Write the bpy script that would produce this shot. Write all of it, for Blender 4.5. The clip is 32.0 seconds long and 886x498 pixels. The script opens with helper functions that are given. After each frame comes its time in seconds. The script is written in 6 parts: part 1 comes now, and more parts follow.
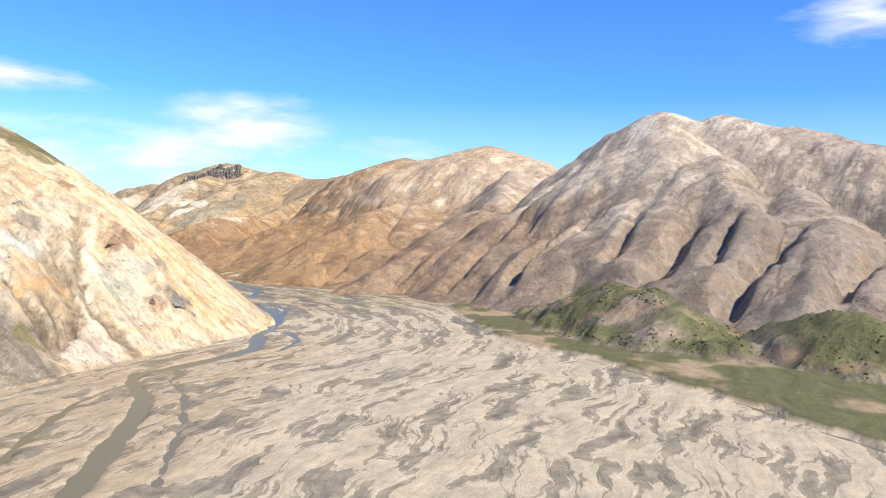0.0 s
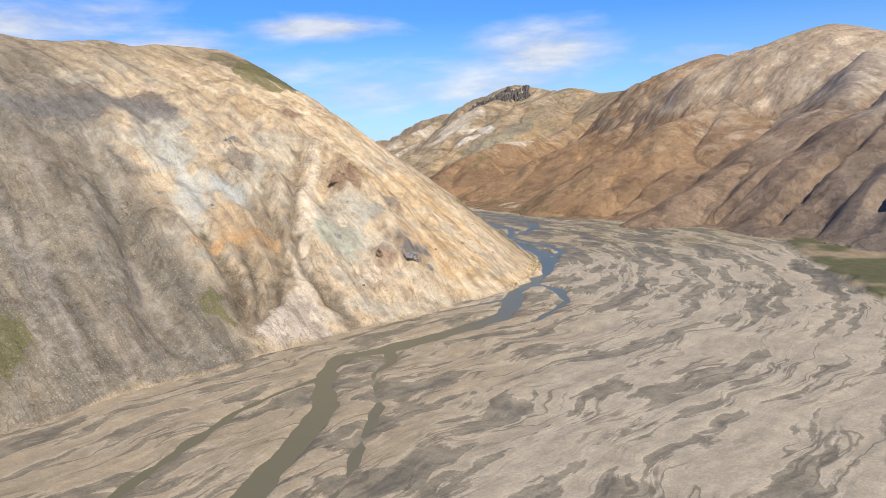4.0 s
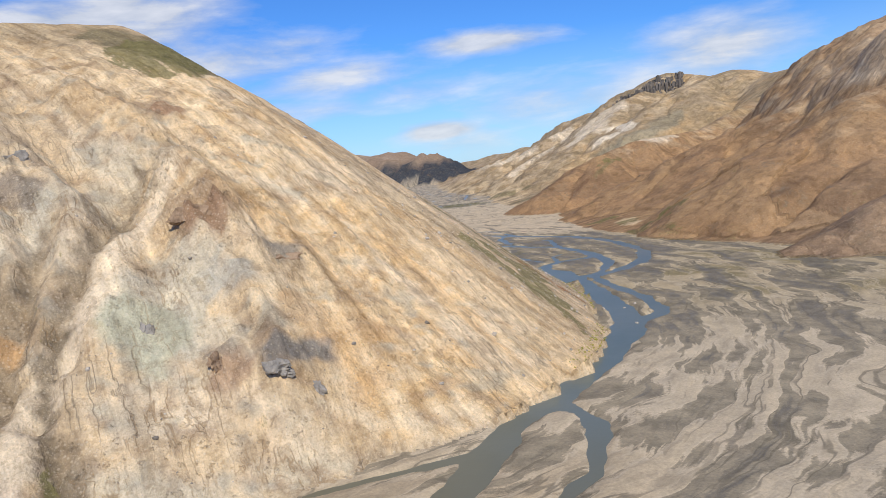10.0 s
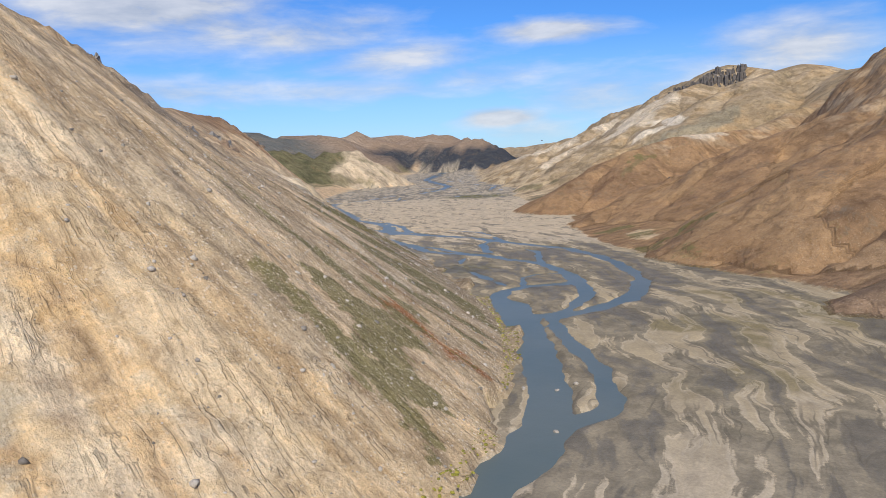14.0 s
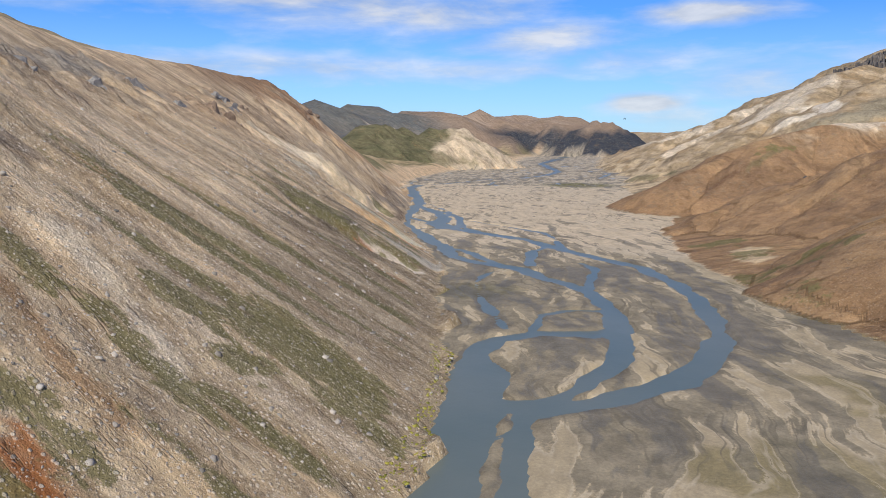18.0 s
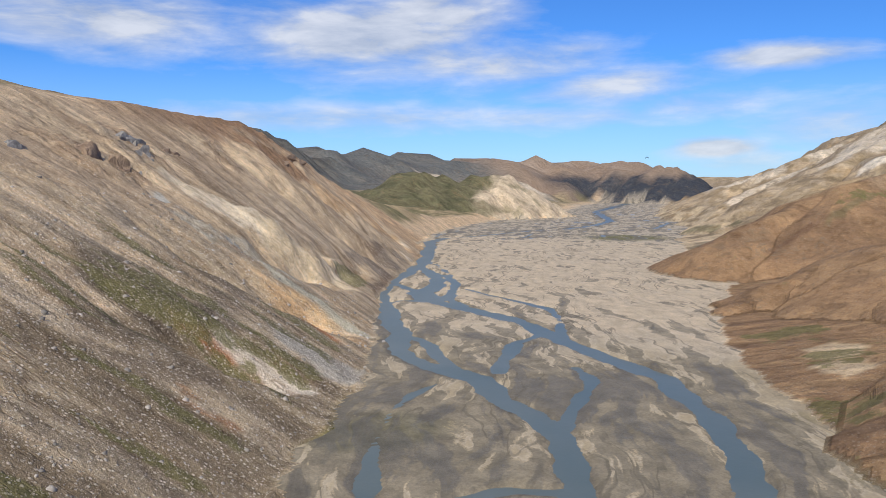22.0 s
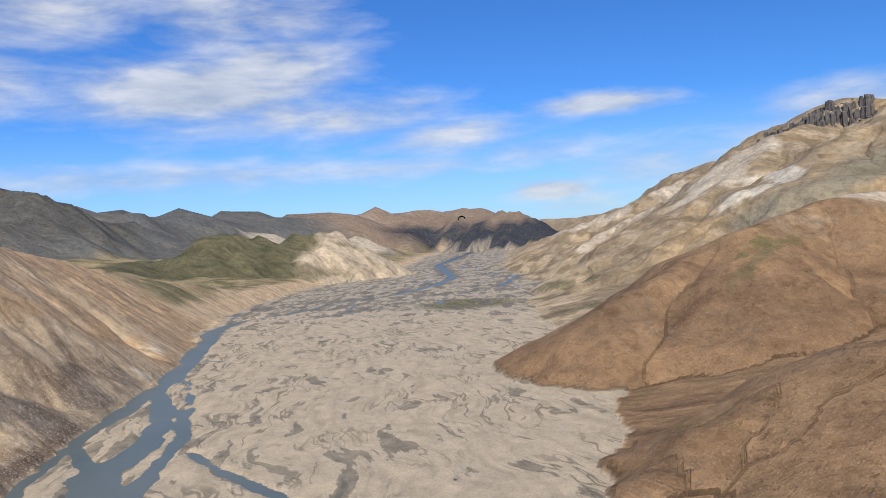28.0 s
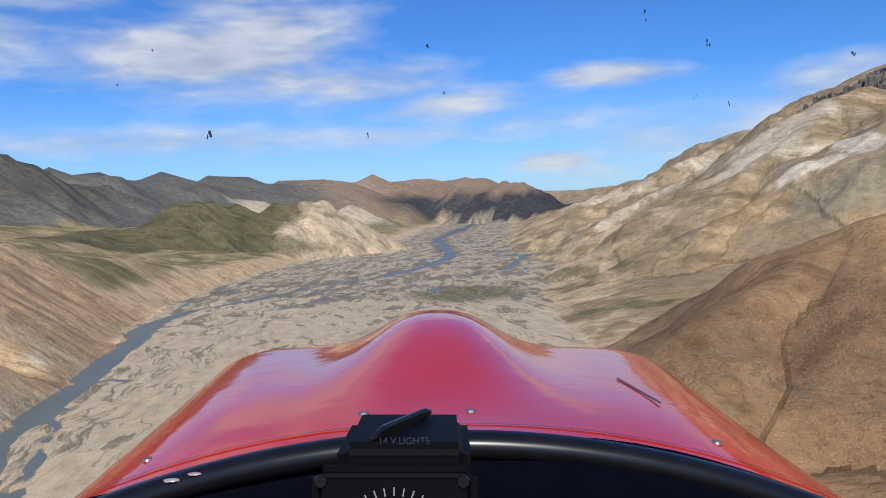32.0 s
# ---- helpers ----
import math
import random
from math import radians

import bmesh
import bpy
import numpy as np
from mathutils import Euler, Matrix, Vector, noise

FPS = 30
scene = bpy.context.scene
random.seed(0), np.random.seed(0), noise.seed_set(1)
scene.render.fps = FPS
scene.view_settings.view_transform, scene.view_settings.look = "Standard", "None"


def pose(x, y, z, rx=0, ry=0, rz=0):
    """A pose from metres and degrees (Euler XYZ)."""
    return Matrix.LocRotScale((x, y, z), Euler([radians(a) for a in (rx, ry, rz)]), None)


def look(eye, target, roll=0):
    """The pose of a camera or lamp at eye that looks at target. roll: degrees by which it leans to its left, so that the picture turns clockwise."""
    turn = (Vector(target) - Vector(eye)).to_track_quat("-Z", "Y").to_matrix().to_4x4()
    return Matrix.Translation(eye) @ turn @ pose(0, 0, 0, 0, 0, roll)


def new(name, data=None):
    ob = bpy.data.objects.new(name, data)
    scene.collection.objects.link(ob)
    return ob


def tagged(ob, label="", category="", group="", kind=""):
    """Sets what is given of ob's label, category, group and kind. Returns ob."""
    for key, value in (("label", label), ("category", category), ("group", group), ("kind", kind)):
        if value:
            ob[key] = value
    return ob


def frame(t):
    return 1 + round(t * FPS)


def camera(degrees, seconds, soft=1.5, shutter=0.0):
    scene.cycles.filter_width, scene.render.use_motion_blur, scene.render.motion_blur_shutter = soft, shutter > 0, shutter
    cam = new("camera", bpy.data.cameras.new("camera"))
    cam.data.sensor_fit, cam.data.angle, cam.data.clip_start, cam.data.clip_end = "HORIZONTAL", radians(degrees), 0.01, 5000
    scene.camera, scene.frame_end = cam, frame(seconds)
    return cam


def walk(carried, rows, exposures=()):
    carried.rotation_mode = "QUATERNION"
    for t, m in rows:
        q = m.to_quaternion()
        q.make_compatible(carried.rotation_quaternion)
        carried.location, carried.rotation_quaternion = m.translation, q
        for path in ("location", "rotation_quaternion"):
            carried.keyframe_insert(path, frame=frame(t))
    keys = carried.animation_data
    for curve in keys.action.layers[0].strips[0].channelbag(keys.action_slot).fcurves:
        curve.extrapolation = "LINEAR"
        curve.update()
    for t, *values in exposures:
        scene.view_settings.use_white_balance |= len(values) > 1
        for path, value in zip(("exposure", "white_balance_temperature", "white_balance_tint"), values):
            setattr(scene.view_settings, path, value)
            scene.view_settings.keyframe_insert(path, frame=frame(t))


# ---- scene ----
cam = camera(62.3, 32.0, soft=0.9)
PATH = [
    (0, (0.0, 0.0, 89.3), (0.36, 99.92, 85.19), 1.3),
    (0.5, (-1.2, 18.79, 88.92), (-10.31, 118.17, 82.58), 1.1),
    (1, (-2.4, 37.6, 88.52), (-21.04, 135.27, 77.86), -1.5),
    (1.5, (-3.58, 56.44, 88.08), (-27.38, 153.39, 82.22), -1.1),
    (2, (-4.74, 75.3, 87.57), (-37.94, 169.33, 80.03), -0.2),
    (2.5, (-5.86, 94.18, 86.98), (-37.8, 188.42, 77.04), -0.9),
    (4.5, (-10.2, 169.72, 84.25), (-50.71, 260.0, 69.8), -3.1),
    (5, (-11.31, 188.56, 83.55), (-51.09, 279.33, 70.2), -3.3),
    (5.5, (-12.46, 207.33, 82.84), (-52.28, 297.5, 65.96), -3.6),
    (6, (-13.64, 226.04, 82.12), (-53.02, 316.86, 67.89), -1.1),
    (6.5, (-14.89, 244.67, 81.36), (-55.01, 334.66, 64.27), 0.9),
    (7, (-16.19, 263.22, 80.57), (-63.45, 350.42, 67.78), -1.7),
    (7.5, (-17.55, 281.71, 79.72), (-68.87, 366.95, 69.7), -1.8),
    (8, (-18.97, 300.16, 78.83), (-70.42, 385.28, 68.52), -1.7),
    (8.5, (-20.44, 318.58, 77.9), (-74.56, 401.69, 65.09), -1.1),
    (9, (-22.0, 336.96, 76.93), (-78.72, 418.26, 63.75), -3.7),
    (9.5, (-23.67, 355.32, 75.97), (-82.62, 435.47, 65.88), -6.1),
    (10, (-25.49, 373.66, 75.02), (-84.85, 453.35, 63.84), -6.2),
    (10.5, (-27.49, 391.93, 74.12), (-87.44, 471.18, 62.9), -5.6),
    (11, (-29.71, 410.12, 73.28), (-89.61, 488.95, 59.2), -3.7),
    (11.5, (-32.21, 428.22, 72.52), (-92.92, 506.19, 57.19), -2.8),
    (12, (-35.05, 446.22, 71.83), (-98.11, 521.91, 54.69), -3.3),
    (12.5, (-38.29, 464.12, 71.19), (-101.38, 540.2, 55.97), -1.2),
    (13, (-41.98, 481.9, 70.59), (-103.46, 559.03, 54.14), -0.7),
    (13.5, (-46.16, 499.54, 70.02), (-109.77, 575.74, 57.87), -2.4),
    (15.5, (-64.89, 569.4, 67.86), (-134.12, 639.31, 49.99), -0.6),
    (16, (-70.04, 586.65, 67.34), (-139.36, 656.27, 48.7), -0.5),
    (16.5, (-75.65, 603.68, 66.86), (-146.96, 671.8, 50.32), 0.5),
    (17, (-81.69, 620.43, 66.42), (-153.95, 688.07, 52.15), 0.6),
    (17.5, (-88.14, 636.88, 66.05), (-163.48, 700.68, 50.09), 0.5),
    (18, (-94.95, 653.0, 65.72), (-171.89, 715.13, 50.88), 0.2),
    (18.5, (-102.05, 668.78, 65.46), (-180.98, 727.58, 47.74), -0.8),
    (19, (-109.42, 684.2, 65.25), (-188.13, 744.67, 53.09), -0.1),
    (19.5, (-117.06, 699.23, 65.13), (-195.53, 760.49, 55.69), 0.6),
    (20, (-124.95, 713.88, 65.12), (-204.38, 773.87, 55.57), -0.7),
    (20.5, (-133.06, 728.18, 65.24), (-213.28, 786.94, 54.65), -0.0),
    (21, (-141.36, 742.17, 65.47), (-223.13, 799.22, 57.78), -0.2),
    (21.5, (-149.84, 755.89, 65.82), (-232.03, 812.45, 59.08), -0.8),
    (22, (-158.55, 769.34, 66.24), (-241.49, 824.55, 57.76), -0.4),
    (22.5, (-167.5, 782.5, 66.69), (-250.13, 838.28, 58.91), 0.3),
    (23, (-176.76, 795.36, 67.16), (-261.08, 848.61, 59.76), -1.2),
    (23.5, (-186.35, 808.01, 67.68), (-272.71, 857.67, 59.01), -0.3),
    (24, (-196.29, 820.53, 68.33), (-283.35, 869.18, 60.98), -1.6),
    (24.5, (-206.57, 833.03, 69.17), (-295.92, 877.2, 61.06), -3.0),
    (26.5, (-249.02, 883.02, 73.2), (-339.26, 926.06, 70.9), -7.6),
    (27, (-259.87, 895.56, 74.14), (-342.72, 951.51, 71.72), -7.4),
    (27.5, (-270.93, 908.12, 74.97), (-346.26, 973.8, 71.61), -6.5),
    (28, (-282.18, 920.7, 75.67), (-352.55, 991.71, 73.38), -3.8),
    (28.5, (-293.59, 933.28, 76.24), (-361.23, 1006.91, 74.29), -4.3),
    (29, (-305.15, 945.84, 76.71), (-371.62, 1020.49, 73.5), -4.9),
    (29.5, (-316.81, 958.38, 77.1), (-382.74, 1033.36, 71.45), -4.7),
    (30, (-328.54, 970.88, 77.44), (-395.35, 1044.87, 69.49), -4.8),
    (30.5, (-340.32, 983.35, 77.78), (-407.89, 1056.75, 71.02), -4.5),
    (31, (-352.11, 995.79, 78.11), (-421.43, 1067.69, 72.95), -3.0),
    (31.5, (-363.93, 1008.22, 78.44), (-433.71, 1079.77, 75.17), -1.7),
    (32, (-375.75, 1020.65, 78.76), (-446.22, 1091.31, 72.33), -2.7),
]
walk(cam, [(t, look(eye, target, roll)) for t, eye, target, roll in PATH],
     [(0, 0.52, 6600, 10), (1, 0.36, 6600, 10), (2.5, 0.08, 6550, 10), (6, -0.08, 6500, 10), (13, -0.2, 6500, 10), (19, -0.18, 6400, 10), (27, -0.24, 6280, 10), (32, -0.26, 6280, 10)])

# ---------------------------------------------------------------- light
SUN_AZ, SUN_EL = 228.0, 43.0          # degrees left of +y, degrees up
sun_from = Vector((-math.sin(radians(SUN_AZ)) * math.cos(radians(SUN_EL)),
                   math.cos(radians(SUN_AZ)) * math.cos(radians(SUN_EL)), math.sin(radians(SUN_EL))))
sun_data = bpy.data.lights.new("sun", "SUN")
sun_data.energy, sun_data.angle, sun_data.color = 5.0, radians(0.53), (1.0, 0.93, 0.81)
sun = new("sun", sun_data)
sun.matrix_world = look(sun_from * 400, (0, 0, 0))

world = bpy.data.worlds.new("world")
scene.world = world
world.use_nodes = True


class Nodes:
    """A small helper that wires shader nodes."""

    def __init__(self, tree):
        self.tree = tree
        tree.nodes.clear()

    def add(self, kind, **inputs):
        node = self.tree.nodes.new(kind)
        for key, value in inputs.items():
            self.set(node, key, value)
        return node

    def set(self, node, key, value):
        socket = node.inputs[int(key[1:])] if key[0] == "i" and key[1:].isdigit() else node.inputs[key.replace("_", " ")]
        if hasattr(value, "is_output"):
            self.tree.links.new(value, socket)
        else:
            socket.default_value = value

    def math(self, op, a, b=0.0, c=0.0, clamp=False):
        node = self.add("ShaderNodeMath", i0=a, i1=b, i2=c)
        node.operation, node.use_clamp = op, clamp
        return node.outputs[0]

    def vmath(self, op, a, b=(0, 0, 0)):
        node = self.add("ShaderNodeVectorMath", i0=a, i1=b)
        node.operation = op
        return node.outputs[1] if op in ("LENGTH", "DOT_PRODUCT", "DISTANCE") else node.outputs[0]

    def noise(self, vector, scale, detail=4.0, rough=0.55, distort=0.0, color=False):
        node = self.add("ShaderNodeTexNoise", Vector=vector, Scale=scale, Detail=detail, Roughness=rough, Distortion=distort)
        return node.outputs["Color" if color else "Fac"]

    def ramp(self, fac, stops):
        node = self.add("ShaderNodeValToRGB", Fac=fac)
        els = node.color_ramp.elements
        while len(els) < len(stops):
            els.new(0.5)
        for el, (at, col) in zip(els, stops):
            el.position = at
            el.color = (*col, 1) if isinstance(col, tuple) else (col, col, col, 1)
        return node.outputs[0]

    def mix(self, fac, a, b, blend="MIX"):
        node = self.add("ShaderNodeMix")
        node.data_type, node.blend_type = "RGBA", blend
        for socket, value in ((node.inputs[0], fac), (node.inputs[6], a), (node.inputs[7], b)):
            if hasattr(value, "is_output"):
                self.tree.links.new(value, socket)
            else:
                socket.default_value = (*value, 1) if isinstance(value, tuple) else value
        return node.outputs[2]

    def attr(self, name, out="Vector"):
        node = self.add("ShaderNodeAttribute")
        node.attribute_name = name
        return node.outputs[out]


# Clouds: bearing, rise, half-width and half-height in degrees, thickness.
CLOUDS_A = [
    (81, 11.8, 7, 1.8, 0.9), (88, 12.3, 5, 1.5, 0.7), (62, 11.2, 8, 2.2, 1.05), (57, 13, 5, 2.0, 0.9), (56, 9.8, 5, 1.5, 0.8),
    (66, 11.5, 5, 1.8, 0.85), (50.5, 9.2, 5.5, 1.5, 0.8), (43.5, 7.3, 6, 1.4, 0.68), (37.5, 5.9, 5, 1.1, 0.55), (64, 5.2, 13, 0.9, 0.68), (48, 5.2, 9, 0.8, 0.58), (35.9, 2.7, 2.4, 0.6, 1.1),
]
CLOUDS_B = [
    (31.7, 8.9, 4.2, 0.7, 0.95), (46.5, 10.2, 2.4, 0.5, 0.6), (59, 16.5, 6, 2.0, 0.8), (75, 17, 9, 2.5, 0.75), (15.5, 6.3, 4.5, 1.8, 0.8),
    (26.8, 4.1, 6, 1.5, 0.6), (34, 1.9, 3, 0.9, 0.5), (19, 4.0, 7, 2.0, 0.6), (4, 5.3, 3, 0.8, 0.5), (-29.8, 14.1, 3, 1.2, 0.7),
]


def build_sky():
    n = Nodes(world.node_tree)
    sky = n.add("ShaderNodeTexSky")
    sky.sky_type, sky.sun_disc = "NISHITA", False
    sky.sun_elevation, sky.sun_rotation = radians(SUN_EL), radians(-SUN_AZ)
    sky.altitude, sky.air_density, sky.dust_density, sky.ozone_density = 600, 1.0, 0.3, 2.0
    way = n.add("ShaderNodeTexCoord").outputs["Generated"]
    parts = n.add("ShaderNodeSeparateXYZ", Vector=way)
        # clouds: soft banks at fixed bearings, torn by noise
    bearing = n.math("MULTIPLY", n.math("ARCTAN2", n.math("MULTIPLY", parts.outputs[0], -1.0), parts.outputs[1]), 180 / math.pi)
    rise = n.math("MULTIPLY", n.math("ARCSINE", parts.outputs[2]), 180 / math.pi)
    grid = n.add("ShaderNodeCombineXYZ", X=n.math("MULTIPLY", bearing, 0.11), Y=n.math("MULTIPLY", rise, 0.36), Z=0.0).outputs[0]
    tear = n.noise(grid, 1.0, 9, 0.6, 0.25)
    wisps = n.noise(n.add("ShaderNodeMapping", Vector=grid, Scale=(1.7, 2.2, 1), Rotation=(0, 0, 0.12)).outputs[0], 1.0, 5, 0.55, 0.3)
    total = None
    for az, el, wide, tall, force in CLOUDS_A + CLOUDS_B:
        a = n.math("DIVIDE", n.math("SUBTRACT", bearing, az), wide)
        b = n.math("DIVIDE", n.math("SUBTRACT", rise, el), tall)
        far = n.math("ADD", n.math("MULTIPLY", a, a), n.math("MULTIPLY", b, b))
        puff = n.math("MULTIPLY", n.math("POWER", 2.718, n.math("MULTIPLY", far, -0.55)), force)
        total = puff if total is None else n.math("MAXIMUM", total, puff)
    total = n.math("ADD", total, n.math("MULTIPLY", n.math("SUBTRACT", tear, 0.5), n.math("ADD", n.math("MULTIPLY", total, 1.5), 0.55)))
    total = n.math("ADD", total, n.math("MULTIPLY", n.math("SUBTRACT", wisps, 0.5), 0.5))
    cover = n.ramp(total, [(0.16, 0.0), (0.45, 0.34), (0.85, 0.86)])
    shade = n.ramp(n.math("ADD", n.math("MULTIPLY", wisps, 0.5), n.math("MULTIPLY", tear, 0.5)), [(0.36, (3.9, 4.4, 5.3)), (0.62, (7.2, 7.3, 7.6))])
    tint = n.mix(1.0, sky.outputs[0], (0.335, 0.70, 1.25), "MULTIPLY")
    haze = n.ramp(parts.outputs[2], [(0.0, 0.5), (0.05, 0.28), (0.16, 0.0)])
    tint = n.mix(haze, tint, (6.2, 7.4, 8.6))
    color = n.mix(cover, tint, shade)
    back = n.add("ShaderNodeBackground", Color=color, Strength=0.125)
    n.add("ShaderNodeOutputWorld", Surface=back.outputs[0])


build_sky()


# ---------------------------------------------------------------- noise on arrays
COS_TABLE, SIN_TABLE = np.cos(np.arange(65536) * (2 * np.pi / 65536)), np.sin(np.arange(65536) * (2 * np.pi / 65536))


def lattice(h):
    h = h & 0x7FFFFFFF
    h = ((h ^ (h >> 13)) * 1274126177) & 0x7FFFFFFF
    return (h ^ (h >> 16)) & 0xFFFF


def perlin(x, y, seed=0):
    x, y = np.asarray(x, float), np.asarray(y, float)
    ix, iy = np.floor(x), np.floor(y)
    fx, fy = x - ix, y - iy
    ux, uy = fx * fx * fx * (fx * (fx * 6 - 15) + 10), fy * fy * fy * (fy * (fy * 6 - 15) + 10)
    key = ix.astype(np.int64) * 374761393 + iy.astype(np.int64) * 668265263 + seed * 1442695041

    def corner(dx, dy):
        a = lattice(key + (dx * 374761393 + dy * 668265263))
        return COS_TABLE[a] * (fx - dx) + SIN_TABLE[a] * (fy - dy)

    top = corner(0, 0) * (1 - ux) + corner(1, 0) * ux
    low = corner(0, 1) * (1 - ux) + corner(1, 1) * ux
    return 1.5 * (top * (1 - uy) + low * uy)


def fbm(x, y, seed=0, octaves=4, gain=0.5):
    total, amp = 0.0, 1.0
    for k in range(octaves):
        total = total + amp * perlin(x * 2.03**k + 17.3 * k, y * 2.03**k - 9.1 * k, seed + k)
        amp *= gain
    return total


def ridged(x, y, seed=0, octaves=3, gain=0.5):
    total, amp = 0.0, 1.0
    for k in range(octaves):
        total = total + amp * (1 - 2 * np.abs(perlin(x * 2.1**k + 5.7 * k, y * 2.1**k + 3.3 * k, seed + k)))
        amp *= gain
    return total


def billow(x, y, seed=0, octaves=3, gain=0.5):
    """Round spurs between sharp gullies."""
    total, amp = 0.0, 1.0
    for k in range(octaves):
        total = total + amp * (2.4 * np.abs(perlin(x * 2.1**k + 5.7 * k, y * 2.1**k + 3.3 * k, seed + k)) - 0.7)
        amp *= gain
    return total


def step(a, b, x):
    t = np.clip((x - a) / (b - a), 0, 1)
    return t * t * (3 - 2 * t)


# ---------------------------------------------------------------- plan of the valley
# Foot of each valley side: x, y, crest height, distance of the crest behind the foot, steepness of the lower part.
LEFT_FOOT = [
    (-420, -600, 150, 300, 1.2), (-300, 60, 150, 260, 1.2), (-241, 267, 154, 230, 1.15), (-206, 387, 160, 215, 1.1),
    (-172, 470, 162, 205, 1.08), (-146, 515, 162, 206, 1.05), (-138, 565, 167, 207, 1.02), (-142, 625, 177, 206, 1.02),
]
LEFT_MID = [
    (-163, 675, 172, 212, 1.0), (-196, 722, 154, 215, 1.0), (-240, 772, 136, 215, 1.05), (-300, 815, 123, 210, 1.1),
    (-384, 884, 111, 195, 1.15), (-470, 938, 108, 180, 1.15), (-580, 1000, 125, 160, 1.1), (-655, 1062, 128, 130, 1.1),
    (-730, 1122, 84, 105, 1.05), (-810, 1173, 80, 100, 1.05), (-890, 1218, 72, 98, 1.05), (-1000, 1306, 46, 75, 1.1),
]
LEFT_FAR = [
    (-1120, 1430, 15, 22, 1.2), (-1225, 1560, 13, 20, 1.2), (-1290, 1650, 14, 40, 1.1), (-1350, 1820, 20, 80, 1.1),
    (-1580, 2095, 20, 100, 1.1), (-1950, 2500, 30, 150, 1.1), (-2500, 3300, 45, 200, 1.1), (-3000, 3900, 50, 300, 1.1),
]
RIGHT_FOOT = [
    (520, -600, 100, 450, 1.3), (460, 100, 100, 420, 1.3), (360, 330, 98, 400, 1.3), (270, 440, 150, 390, 1.3),
    (190, 600, 200, 360, 1.25), (95, 690, 205, 390, 1.3), (20, 760, 200, 430, 1.4), (-51, 838, 196, 500, 1.45),
    (-125, 893, 180, 560, 1.5), (-190, 915, 164, 600, 1.6), (-260, 962, 158, 640, 1.65), (-326, 1016, 152, 660, 1.7),
    (-395, 1100, 152, 660, 1.6), (-470, 1235, 165, 650, 1.45), (-560, 1318, 185, 640, 1.25), (-650, 1400, 205, 620, 1.1),
]
RIGHT_FAR = [
    (-740, 1500, 215, 600, 1.05), (-800, 1600, 215, 560, 1.05), (-900, 1740, 200, 540, 1.1), (-1142, 1985, 160, 470, 1.15),
    (-1290, 2130, 120, 420, 1.2), (-1560, 2450, 90, 380, 1.2), (-1900, 2900, 70, 330, 1.2), (-2420, 3500, 55, 300, 1.2),
    (-3000, 3900, 50, 300, 1.1),
]
AXIS_U, AXIS_V = (0.906, 0.423), (-0.423, 0.906)     # across and along the valley


def dense(foot, gap=13.0):
    """The foot line cut into short steps: x, y, length along it, height, reach, steepness."""
    p = np.array(foot, float)
    run = np.r_[0, np.cumsum(np.hypot(*np.diff(p[:, :2], axis=0).T))]
    far = np.arange(0, run[-1], gap)
    cols = [np.interp(far, run, p[:, k]) for k in range(5)]
    for k in (0, 1):
        cols[k] = np.convolve(np.pad(cols[k], 2, mode="edge"), np.ones(5) / 5, "valid")
    return np.stack([cols[0], cols[1], far, *cols[2:]], 1)


LEFT, RIGHT = dense(LEFT_FOOT + LEFT_MID + LEFT_FAR), dense(RIGHT_FOOT + RIGHT_FAR)


def beside(x, y, line):
    """Distance from a foot line, and the line's own numbers beside each place."""
    out = np.empty((len(x), 5))
    line32 = line.astype(np.float32)
    for a in range(0, len(x), 40000):
        b = slice(a, a + 40000)
        fx, fy = x[b, None].astype(np.float32), y[b, None].astype(np.float32)
        d2 = (fx - line32[None, :, 0]) ** 2 + (fy - line32[None, :, 1]) ** 2
        near = d2.min(1)
        w = (near[:, None] + 90.0) / (d2 + 90.0)
        w *= w * w
        w /= w.sum(1, keepdims=True)
        k = np.clip(d2.argmin(1), 1, len(line) - 2)
        best = near
        for step_k in (-1, 0):        # distance to the line's own pieces
            a0, a1 = line32[k + step_k], line32[k + step_k + 1]
            v = a1[:, :2] - a0[:, :2]
            px, py = fx[:, 0] - a0[:, 0], fy[:, 0] - a0[:, 1]
            t = np.clip((px * v[:, 0] + py * v[:, 1]) / (v**2).sum(1), 0, 1)
            best = np.minimum(best, (px - t * v[:, 0]) ** 2 + (py - t * v[:, 1]) ** 2)
        out[b, 0] = np.sqrt(best)
        out[b, 1:] = w @ line32[:, 2:6]
    return out


def inside(x, y, ring):
    hit = np.zeros(len(x), bool)
    for (x0, y0), (x1, y1) in zip(ring, np.roll(ring, -1, axis=0)):
        if y0 != y1:
            hit ^= ((y0 > y) != (y1 > y)) & (x < (x1 - x0) * (y - y0) / (y1 - y0) + x0)
    return hit


RING = np.r_[LEFT[:, :2], RIGHT[::-1, :2]]

